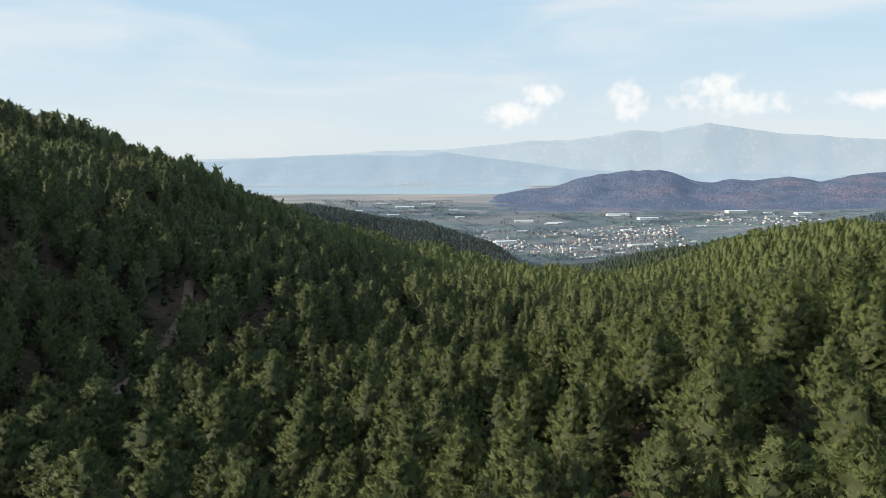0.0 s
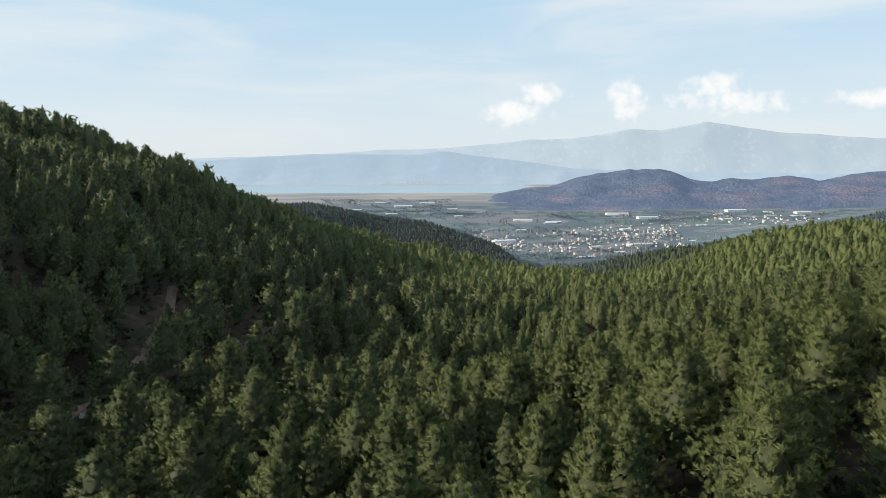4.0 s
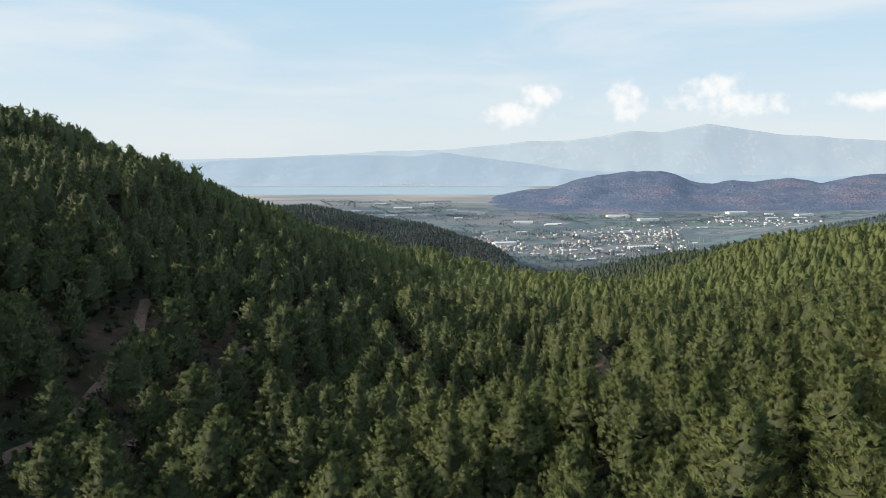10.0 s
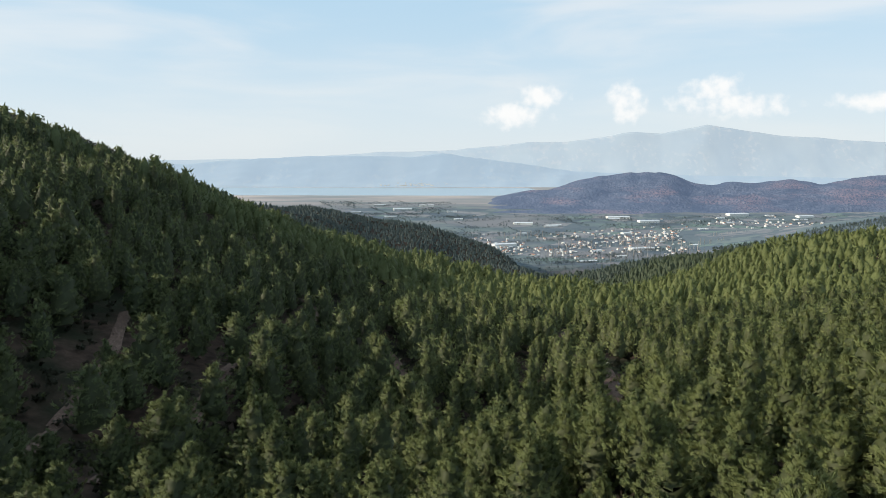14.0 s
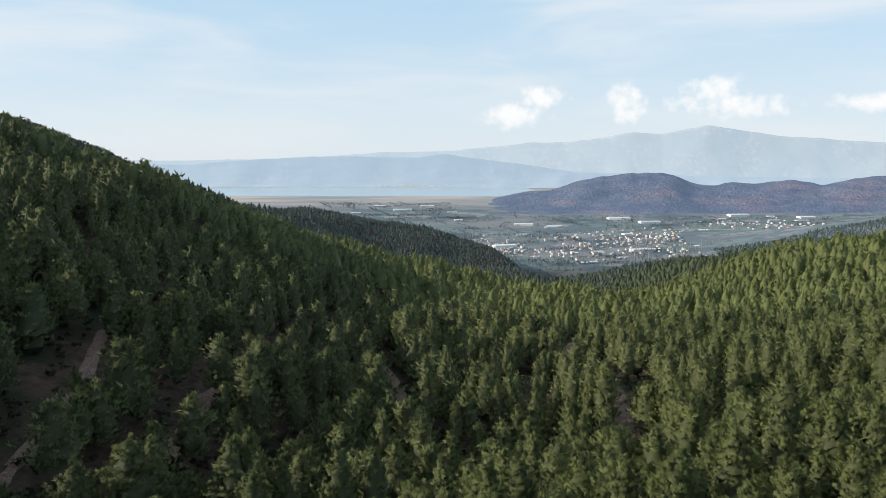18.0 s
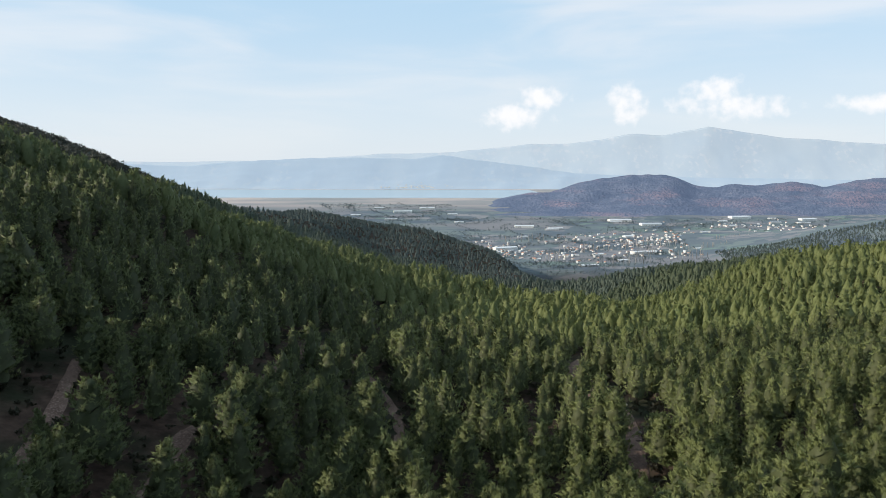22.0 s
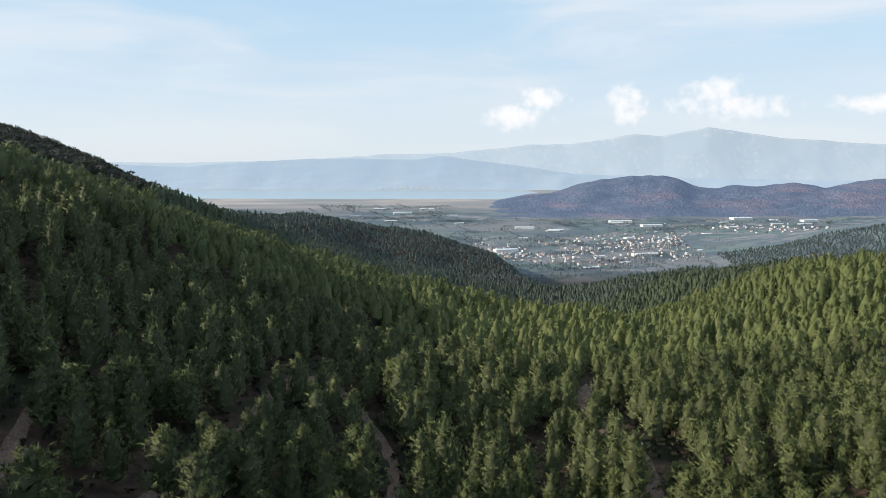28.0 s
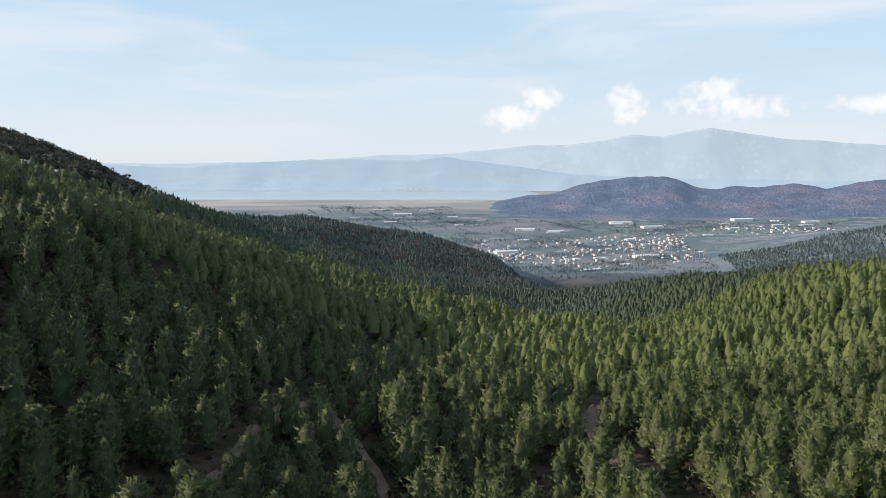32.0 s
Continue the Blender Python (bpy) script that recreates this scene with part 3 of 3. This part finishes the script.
def joined_forest(name, x, y, variants, low, high, seed, mat, label, shade_core=False):
    """Trees joined into one mesh."""
    rng = np.random.default_rng(seed)
    z = height(x, y) - 0.3
    which = rng.integers(0, len(variants), len(x))
    vs, fs, ns, cores, count = [], [], [], [], 0
    for k, (v, f, nr, *more) in enumerate(variants):
        m = which == k
        n = m.sum()
        if not n:
            continue
        a, s, w = rng.uniform(0, 6.283, n), rng.uniform(low, high, n) * (1 + 0.14 * waves(x[m], y[m], 38, 64, 2)), rng.uniform(0.85, 1.2, n)
        c, sn = np.cos(a)[:, None], np.sin(a)[:, None]
        px = (v[:, 0] * c - v[:, 1] * sn) * (s * w)[:, None] + x[m][:, None]
        py = (v[:, 0] * sn + v[:, 1] * c) * (s * w)[:, None] + y[m][:, None]
        pz = v[:, 2] * s[:, None] + z[m][:, None]
        vs.append(np.stack([px, py, pz], -1).reshape(-1, 3))
        ns.append(np.stack([nr[:, 0] * c - nr[:, 1] * sn, nr[:, 0] * sn + nr[:, 1] * c, nr[:, 2] + 0 * c], -1).reshape(-1, 3))
        fs.append((f[None] + (np.arange(n) * len(v))[:, None, None]).reshape(-1, 3) + count)
        count += n * len(v)
        if shade_core:
            cores.append(np.tile(more[2], n))
    ob = mesh_object(name, np.concatenate(vs), np.concatenate(fs), mat, normals=np.concatenate(ns), inner=np.concatenate(cores) if shade_core else None)
    return tagged(ob, label, "trees", kind="stuff")


def pine_models(count):
    """A few different pines, each a thing with a trunk, limbs and a crown."""
    models = []
    for k in range(count):
        rng = np.random.default_rng(700 + k)
        tall, fat = rng.uniform(9.8, 11.4), rng.uniform(2.7, 3.5)
        root = new("pine_tree")
        v, f, nr, limbs, lean, core = pine_arrays(800 + k, 11, 8, 6, 24, tall, fat, 0.36, 0.19, 0.56, 14, 14)
        line = [(lean[0] * h * tall, lean[1] * h * tall, h * tall) for h in (-0.09, 0, 0.18, 0.36, 0.54, 0.70, 0.84, 0.95)]
        mesh_object("trunk", *tube(line, [0.19, 0.15, 0.13, 0.105, 0.08, 0.055, 0.035, 0.012]), BARK, root)
        for p in limbs:
            mesh_object("limb", *tube(p, (0.055, 0.036, 0.014), 4), BARK, root)
        mesh_object("crown", v, f, NEEDLES, root, normals=nr, inner=core)
        tagged(root, "young green pine with a full upswept crown on a forested slope", "tree", "pines of the near slope")
        models.append(root)
    return models


SPACING = 5.5
x, y = stand(-110, 110, 24, 150, SPACING, 1)
ok = in_wedge(x, y) & (open_ground(x, y) < 0)
x, y = x[ok], y[ok]
order = np.argsort(np.hypot(x * 0.75, y - 34))
near, rest = order[:300], order[300:]
models = pine_models(9)
heights = height(x, y)
tree_rng = np.random.default_rng(11)
for n, i in enumerate(near):
    s, w = tree_rng.uniform(0.70, 1.12), tree_rng.uniform(0.92, 1.12)
    m = pose(x[i], y[i], heights[i] - 0.3, 0, 0, tree_rng.uniform(0, 360)) @ Matrix.Diagonal((s * w, s * w, s, 1))
    if n < len(models):
        models[n].matrix_basis = m
    else:
        src = models[n % len(models)]
        kept = src.matrix_basis.copy()
        src.matrix_basis = Matrix.Identity(4)
        copy_thing(src, m)
        src.matrix_basis = kept
MID = [pine_arrays(900 + k, 9, 7, 5, 7, 10.6, 2.7 + 0.2 * (k % 4), 0.52, 0.27, 0.60, 10, 9) for k in range(8)]
joined_forest("pine_forest_near", x[rest], y[rest], MID, 0.70, 1.12, 3, FOREST, "dense young pine forest on the near slopes", True)
x, y = stand(-190, 190, 150, 240, SPACING, 2)
ok = in_wedge(x, y) & (open_ground(x, y) < 0)
MID2 = [pine_arrays(930 + k, 8, 6, 4, 2, 10.6, 2.8 + 0.2 * (k % 4), 0.80, 0.34, 0.66, 8, 6) for k in range(8)]
joined_forest("pine_forest_gully", x[ok], y[ok], MID2, 0.70, 1.12, 4, FOREST, "dense pine forest in the gully and on its slopes", True)
x, y = stand(-330, 330, 240, 430, 5.3, 5)
ok = in_wedge(x, y) & (waves(x, y, 34, 78, 2) < 0.85)
FAR1 = [pine_arrays(950 + k, 7, 6, 2, 1, 10.4, 2.8 + 0.2 * (k % 3), 1.15, 0.42, 0.72, 7, 4) for k in range(8)]
bx, by = stand(-90, 90, -50, 24, SPACING, 14)
side_x, side_y = stand(-160, 160, 24, 150, SPACING, 15)
beside = ~in_wedge(side_x, side_y)
joined_forest("pine_forest_beside", np.concatenate([bx, side_x[beside]]), np.concatenate([by, side_y[beside]]), FAR1, 0.70, 1.12, 16, FOREST, "pine forest beside and behind the flown strip")
joined_forest("pine_forest_spur", x[ok], y[ok], FAR1, 0.78, 1.18, 6, FOREST, "dense pine forest over the spurs")


def on_crag(x, y):
    """The rocky crest behind the shaded slope, where oaks grow in place of pines."""
    return (x < -0.36 * y - 8 + 5 * waves(x, y, 40, 91, 2)) & (y > 441)


x, y = stand(-650, 650, 430, 800, 5.6, 7)
crag = on_crag(x, y)
ok = in_wedge(x, y) & (x > -520) & (x < 480) & ~crag
FAR2 = [pine_arrays(970 + k, 3, 3, 1, 1, 10.2, 3.0, 1.9, 0.6, 0.95, 6, 3) for k in range(6)]
# a first touch of haze is painted into these needles as blue
HAZE_TINTED_PINES = foliage("ridge_pines", (0.062, 0.088, 0.054), (0.084, 0.108, 0.062), (0.108, 0.130, 0.080), False)
back = y > 590
joined_forest("pine_forest_far", x[ok & ~back], y[ok & ~back], FAR2, 0.75, 1.15, 8, HAZE_TINTED_PINES, "distant pine forest on the ridges")
# more haze in the needle colour: paler and bluer with distance
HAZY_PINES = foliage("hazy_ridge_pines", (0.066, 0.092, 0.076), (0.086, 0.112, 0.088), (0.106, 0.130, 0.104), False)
joined_forest("pine_forest_ridge", x[ok & back], y[ok & back], FAR2, 0.75, 1.15, 18, HAZY_PINES, "hazy blue-green pine forest on the last ridge above the valley")
x, y = stand(-900, 1250, 800, 1700, 8.6, 9)
ok = in_wedge(x, y) & (height(x, y) > 6)
FAR3 = [pine_arrays(990 + k, 2, 4, 1, 1, 8.4, 4.0, 2.4, 0.6, 0.95, 5, 2) for k in range(5)]
# needle colour greyed and blued most here, standing for the haze
REMOTE = foliage("hazy_remote_pines", (0.074, 0.100, 0.098), (0.088, 0.114, 0.110), (0.104, 0.130, 0.122), False)
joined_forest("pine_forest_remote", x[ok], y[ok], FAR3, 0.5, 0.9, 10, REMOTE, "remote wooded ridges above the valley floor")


# ================= scrub and rocks of the crag =================
def round_crown(seed, blades, radius):
    """A rounded broadleaf crown on a short stem."""
    rng = np.random.default_rng(seed)
    lumps = rng.normal(0, 0.42, (6, 3)) * radius * np.array([1, 1, 0.6]) + np.array([0, 0, radius * 1.5])
    which = rng.integers(0, 6, blades)
    out = rng.normal(size=(blades, 3))
    out /= np.linalg.norm(out, axis=1, keepdims=True)
    base = lumps[which] + out * radius * 0.62
    size = radius * 0.55 * rng.uniform(0.7, 1.3, blades)
    v, f = sprays(base - out * 0.3, out + rng.normal(0, 0.9, (blades, 3)), out, size, size * 0.8)
    return v, f, np.repeat(out, 3, axis=0)


UNDERGROWTH = foliage("undergrowth", (0.024, 0.029, 0.016), (0.040, 0.040, 0.026), (0.062, 0.058, 0.040), False)
x, y = stand(-110, 130, 26, 215, 3.0, 21)
ok = in_wedge(x, y) & (waves(x, y, 18, 22, 3) > -0.75)
for line, _, half in TRACKS:
    for a, b in zip(np.array(line[:-1], float), np.array(line[1:], float)):
        d = b - a
        s = np.clip(((x - a[0]) * d[0] + (y - a[1]) * d[1]) / (d @ d), 0, 1)
        ok &= np.hypot(x - a[0] - s * d[0], y - a[1] - s * d[1]) > half + 0.5
joined_forest("undergrowth", x[ok], y[ok], [round_crown(40 + k, 46, 0.75) for k in range(5)], 0.5, 1.5, 23, UNDERGROWTH, "grey-green and brown shrubs under the pines")
SCRUB = foliage("oak_scrub", (0.040, 0.048, 0.040), (0.058, 0.064, 0.050), (0.085, 0.086, 0.072), False)
x, y = stand(-560, -120, 470, 800, 6.0, 12)
ok = in_wedge(x, y) & on_crag(x, y) & (waves(x, y, 30, 55, 2) < 0.6)
joined_forest("oak_scrub_crag", x[ok], y[ok], [round_crown(60 + k, 70, 3.0) for k in range(5)], 0.6, 1.25, 13, SCRUB, "dark rounded scrub oaks on the rocky crag")


def rock_material():
    m, nt, b = material("limestone", 0.9, 0.15)
    c = blend(nt, noise_fac(nt, 0.35, 0.35, 0.65, 6.0), (0.22, 0.20, 0.18), (0.46, 0.43, 0.39))
    c = blend(nt, noise_fac(nt, 2.0, 0.5, 0.7, 5.0), c, (0.12, 0.11, 0.10))
    nt.links.new(c, b.inputs["Base Color"])
    bump(nt, b, noise_fac(nt, 1.4, 0.2, 0.8, 8.0), 0.9, 0.4)
    return m


def rock_mesh(seed):
    """A rough boulder."""
    bm = bmesh.new()
    bmesh.ops.create_icosphere(bm, subdivisions=2, radius=1.0)
    for v in bm.verts:
        d = noise.noise(v.co * 1.6 + Vector((seed * 7.1, 0, 0))) * 0.55 + noise.noise(v.co * 4.0 + Vector((0, seed * 3.3, 0))) * 0.2
        v.co *= 1 + d
        v.co.z *= 0.75
    me = bpy.data.meshes.new("rock")
    bm.to_mesh(me)
    bm.free()
    return me


ROCK = rock_material()
rock_meshes = [rock_mesh(k) for k in range(5)]
for me in rock_meshes:
    me.materials.append(ROCK)
rng = np.random.default_rng(31)
for k in range(90):
    ry = rng.uniform(443, 462) if k % 3 == 0 else rng.uniform(465, 630)
    rx = rng.uniform(-262, -226) if k % 3 == 0 else -0.62 * ry + rng.uniform(-40, 40)
    s = rng.uniform(1.2, 4.2)
    ob = new("rock", rock_meshes[k % 5])
    ob.matrix_basis = pose(rx, ry, height([rx], [ry])[0] + 0.2 * s, 0, 0, rng.uniform(0, 360)) @ Matrix.Diagonal((s * 1.3, s, s, 1))
    tagged(ob, "pale grey limestone boulder on the scrubby crag", "rock", "boulders of the crag")
for k, (rx, ry) in enumerate(((34, 163), (38, 171), (33, 176), (37, 158), (-40, 78), (-47, 80), (-43, 84), (58, 98))):
    s = (0.5, 0.35, 0.6, 0.3, 0.5, 0.4, 0.6, 0.5)[k]
    ob = new("rock", rock_meshes[k % 5])
    ob.matrix_basis = pose(rx, ry, height([rx], [ry])[0] + 0.15 * s, 0, 0, 47 * k) @ Matrix.Diagonal((s, s, s, 1))
    tagged(ob, "small pale boulder on bare soil between the pines", "rock", "boulders in the clearings")


# ================= the valley floor =================
def floor_z(y):
    return 80 * np.clip((y - 1760) / 1330, 0, 1)


def plain_material(name, low, high, rough=0.8):
    m, nt, b = material(name, rough, 0.2)
    f = noise_fac(nt, 0.35, 0.3, 0.7, 4.0)
    r = nt.nodes.new("ShaderNodeObjectInfo")
    nt.links.new(blend(nt, r.outputs["Random"], blend(nt, f, low, high), high), b.inputs["Base Color"])
    return m


WHITEWASH = plain_material("whitewash", (0.50, 0.49, 0.47), (0.74, 0.73, 0.71))
ROOF_TILE = plain_material("roof_tiles", (0.26, 0.13, 0.09), (0.42, 0.24, 0.18))
SHEET = plain_material("sheet_roof", (0.42, 0.45, 0.49), (0.62, 0.64, 0.67), 0.5)
GREY_WALL = plain_material("grey_render", (0.30, 0.30, 0.30), (0.48, 0.47, 0.45))
GLASS_DARK = plain_material("window_glass", (0.05, 0.06, 0.07), (0.08, 0.09, 0.10), 0.15)


def box_bm(bm, x0, x1, y0, y1, z0, z1):
    v = [bm.verts.new(c) for c in ((x0, y0, z0), (x1, y0, z0), (x1, y1, z0), (x0, y1, z0), (x0, y0, z1), (x1, y0, z1), (x1, y1, z1), (x0, y1, z1))]
    for q in ((3, 2, 1, 0), (4, 5, 6, 7), (0, 1, 5, 4), (1, 2, 6, 5), (2, 3, 7, 6), (3, 0, 4, 7)):
        bm.faces.new([v[i] for i in q])


def part(name, bm, mat, parent, label=""):
    me = bpy.data.meshes.new(name)
    bm.to_mesh(me)
    bm.free()
    me.materials.append(mat)
    ob = new(name, me)
    ob.parent = parent
    return tagged(ob, label)


def gable(bm, w, d, z, rise, over):
    """A gabled roof of some thickness."""
    a = [(-w / 2 - over, -d / 2 - over, z), (w / 2 + over, -d / 2 - over, z), (w / 2 + over, 0, z + rise), (-w / 2 - over, 0, z + rise), (w / 2 + over, d / 2 + over, z), (-w / 2 - over, d / 2 + over, z)]
    lo = [bm.verts.new(c) for c in a]
    hi = [bm.verts.new((c[0], c[1], c[2] + 0.3)) for c in a]
    for q in ((0, 1, 2, 3), (3, 2, 4, 5)):
        bm.faces.new([hi[i] for i in q])
        bm.faces.new([lo[i] for i in reversed(q)])
    for i, j in ((0, 1), (1, 2), (2, 4), (4, 5), (5, 3), (3, 0)):
        bm.faces.new((lo[i], lo[j], hi[j], hi[i]))


def house_model(w, d, storeys, wall, roof, label, category="house", group="village houses", rise=2.0, windows=True):
    root = new(category)
    h = 3.0 * storeys
    bm = bmesh.new()
    box_bm(bm, -w / 2, w / 2, -d / 2, d / 2, -1.5, h)
    if rise > 0.8:
        a = [bm.verts.new(c) for c in ((-w / 2, -d / 2, h), (-w / 2, d / 2, h), (-w / 2, 0, h + rise * 0.9))]
        b = [bm.verts.new(c) for c in ((w / 2, -d / 2, h), (w / 2, d / 2, h), (w / 2, 0, h + rise * 0.9))]
        bm.faces.new(a)
        bm.faces.new(list(reversed(b)))
    part("wall", bm, wall, root)
    bm = bmesh.new()
    gable(bm, w, d, h, rise, 0.5)
    part("roof", bm, roof, root)
    if windows:
        for s in range(storeys):
            for k in range(2):
                bm = bmesh.new()
                cx = (k - 0.5) * w * 0.45
                box_bm(bm, cx - 0.8, cx + 0.8, -d / 2 - 0.05, -d / 2 + 0.1, 3 * s + 0.9, 3 * s + 2.3)
                part("window", bm, GLASS_DARK, root)
    return tagged(root, label, category, group)


def scatter(models, places, seed, low=0.85, high=1.2):
    rng = np.random.default_rng(seed)
    for n, (px, py, turn) in enumerate(places):
        s = rng.uniform(low, high)
        m = pose(px, py, floor_z(py) + 0.1, 0, 0, turn) @ Matrix.Diagonal((s, s, s, 1))
        if n < len(models):
            models[n].matrix_basis = m
        else:
            src = models[n % len(models)]
            kept = src.matrix_basis.copy()
            src.matrix_basis = Matrix.Identity(4)
            copy_thing(src, m)
            src.matrix_basis = kept


def village(seed, quarters):
    """Places in quarters of a village: (x, y, reach along x, reach along y, count)."""
    rng = np.random.default_rng(seed)
    out = []
    for cx, cy, ax, ay, n in quarters:
        for _ in range(n):
            for _ in range(30):
                px, py = cx + rng.normal(0, ax), cy + rng.normal(0, ay)
                if height([px], [py])[0] - floor_z(py) < 2 and all((px - q[0]) ** 2 + (py - q[1]) ** 2 > 130 for q in out):
                    out.append((px, py, 24 + 90 * rng.integers(0, 4) + rng.normal(0, 9)))
                    break
    return out


white_house = "whitewashed village house with a tiled gable roof"
houses = [
    house_model(8.5, 7, 1, WHITEWASH, ROOF_TILE, white_house),
    house_model(8, 6.5, 1, WHITEWASH, ROOF_TILE, "low whitewashed house with a red tiled roof", rise=1.8),
    house_model(9, 7.5, 2, WHITEWASH, SHEET, "white house of two storeys with a pale flat roof", rise=0.5),
    house_model(8.5, 8, 2, WHITEWASH, ROOF_TILE, "white two-storey house with a tiled roof"),
    house_model(12, 7, 1, GREY_WALL, SHEET, "grey farm building with a pale sheet roof", rise=1.2, windows=False),
]
scatter(houses, village(5, ((220, 1700, 55, 60, 46), (310, 1650, 60, 45, 24), (375, 1790, 26, 30, 20), (540, 1700, 80, 50, 24), (160, 1790, 30, 30, 10), (620, 1890, 110, 60, 46), (760, 1950, 170, 70, 80), (1080, 2190, 160, 60, 70), (300, 1960, 160, 60, 12), (140, 1830, 40, 50, 10))), 6, 0.5, 0.85)
sheds = [
    house_model(46, 18, 1, GREY_WALL, SHEET, "long warehouse with a pale sheet roof in the fields", "warehouse", "warehouses of the valley", 1.6, False),
    house_model(70, 26, 2, WHITEWASH, SHEET, "large white factory hall with a pale roof", "warehouse", "warehouses of the valley", 2.0, False),
    house_model(34, 14, 1, WHITEWASH, SHEET, "white greenhouse shed beside the fields", "warehouse", "warehouses of the valley", 1.5, False),
]
scatter(sheds, [(352, 2130, 5), (620, 2330, 3), (395, 1690, 20), (365, 2150, 5), (1080, 2420, 8), (1190, 2400, -6), (600, 2310, 3), (170, 1790, 20), (820, 2080, 15), (960, 2220, 10), (270, 2190, 0), (430, 1580, 12),
                (700, 1800, 14), (1300, 2370, 10), (560, 2000, 25), (330, 1500, 18), (880, 1900, 10), (1030, 2080, 5), (-250, 2700, 10), (-150, 2560, 10), (40, 2500, 5), (1150, 2300, 5), (520, 1720, 14), (240, 1990, 6), (-320, 2480, 8), (-60, 2680, 4), (60, 2300, 12), (-180, 2360, 10), (700, 2240, 6), (980, 2330, 8), (1240, 2290, 5)], 8, 0.8, 1.1)

# bare poplars and orchards between the fields
TWIGS = plain_material("bare_twigs", (0.30, 0.29, 0.28), (0.40, 0.38, 0.37), 0.9)


def poplar_model(seed):
    rng = np.random.default_rng(seed)
    root = new("poplar_tree")
    mesh_object("trunk", *tube([(0, 0, -0.5), (0, 0, 6), (0.2, 0, 14), (0.2, 0, 22)], (0.4, 0.32, 0.2, 0.05), 6), BARK, root)
    n = 160
    h = rng.uniform(2, 20, n)
    a = rng.uniform(0, 6.283, n)
    out = np.stack([np.cos(a), np.sin(a), 0 * a], 1)
    base = out * 0.2 + np.stack([0 * h, 0 * h, h], 1)
    v, f = sprays(base, out * 0.35 + np.array([0, 0, 1.0]), out, rng.uniform(2.5, 5, n), np.full(n, 0.55))
    mesh_object("crown", v, f, TWIGS, root, normals=np.repeat(out, 3, axis=0))
    return tagged(root, "tall bare grey poplar at the edge of a field", "tree", "poplars of the valley")


rng = np.random.default_rng(44)
rows = []
for cx, cy, dx, dy, n in ((300, 1720, 14, 3, 9), (430, 1760, 12, 5, 10), (520, 1850, 13, -4, 10), (240, 1560, 10, 6, 8), (380, 1500, 12, 4, 9), (460, 1640, 9, 6, 10), (640, 1760, 14, 5, 12), (180, 1900, 16, 2, 8), (780, 1900, 14, 4, 10), (560, 1600, 10, 4, 10)):
    rows += [(cx + dx * k + rng.normal(0, 3), cy + dy * k + rng.normal(0, 3), rng.uniform(0, 360)) for k in range(n)]
scatter([poplar_model(50 + k) for k in range(3)], rows, 9, 0.6, 1.1)

# leaf colour lightened and blued to stand for the haze over the valley
ORCHARD = foliage("hazy_orchard_leaves", (0.092, 0.122, 0.136), (0.108, 0.136, 0.146), (0.13, 0.155, 0.165), False)
rng = np.random.default_rng(45)
px, py = [], []
for _ in range(560):
    cx, cy, turn, n = rng.uniform(-500, 1400), 1330 + 1450 * rng.random() ** 1.1, radians(24) + (rng.random() < 0.4) * 1.57, rng.integers(6, 26)
    k = np.arange(n) * 8.5
    px.append(cx + np.cos(turn) * k + rng.normal(0, 2.5, n))
    py.append(cy + np.sin(turn) * k + rng.normal(0, 2.5, n))
for cx, cy, ax, ay, n in ((-175, 2420, 75, 12, 150), (40, 2350, 50, 10, 60), (545, 1700, 26, 12, 40), (500, 1890, 24, 8, 30), (430, 1560, 40, 16, 40), (300, 1480, 50, 20, 60), (760, 1950, 60, 10, 40)):
    px.append(rng.normal(cx, ax, n))
    py.append(rng.normal(cy, ay, n))
px, py = np.concatenate(px), np.concatenate(py)
ok = (height(px, py) - floor_z(py) < 2) & (py < 2860) & ~((py > 2400) & (px > 60))
joined_forest("valley_hedges", px[ok], py[ok], [round_crown(80 + k, 24, 3.0) for k in range(4)], 0.4, 1.2, 14, ORCHARD, "hazy grey-green hedges and orchard trees between the fields")

# ---- the town on the far shore ----
rng = np.random.default_rng(46)
pieces = []
for _ in range(70):
    cx = rng.normal(-150, 110)
    cy = 4447 + abs(rng.normal(0, 7))
    w, d, h = rng.uniform(5, 13), rng.uniform(6, 10), rng.uniform(3, 8)
    ground_z = 76 + 204 * ((cy - 4440) / 100) ** 1.25
    c = np.array([(cx, cy, ground_z - 4), (cx + w, cy, ground_z - 4), (cx + w, cy + d, ground_z - 4), (cx, cy + d, ground_z - 4)], float)
    v = np.concatenate([c, c + np.array([0, 0, 4 + h])])
    pieces.append((v, np.array([(0, 1, 5, 4), (1, 2, 6, 5), (2, 3, 7, 6), (3, 0, 4, 7), (4, 5, 6, 7)])))
tagged(mesh_object("far_town", *gather(pieces), WHITEWASH, smooth=False), "white town on the far shore of the lake", "town", kind="stuff")
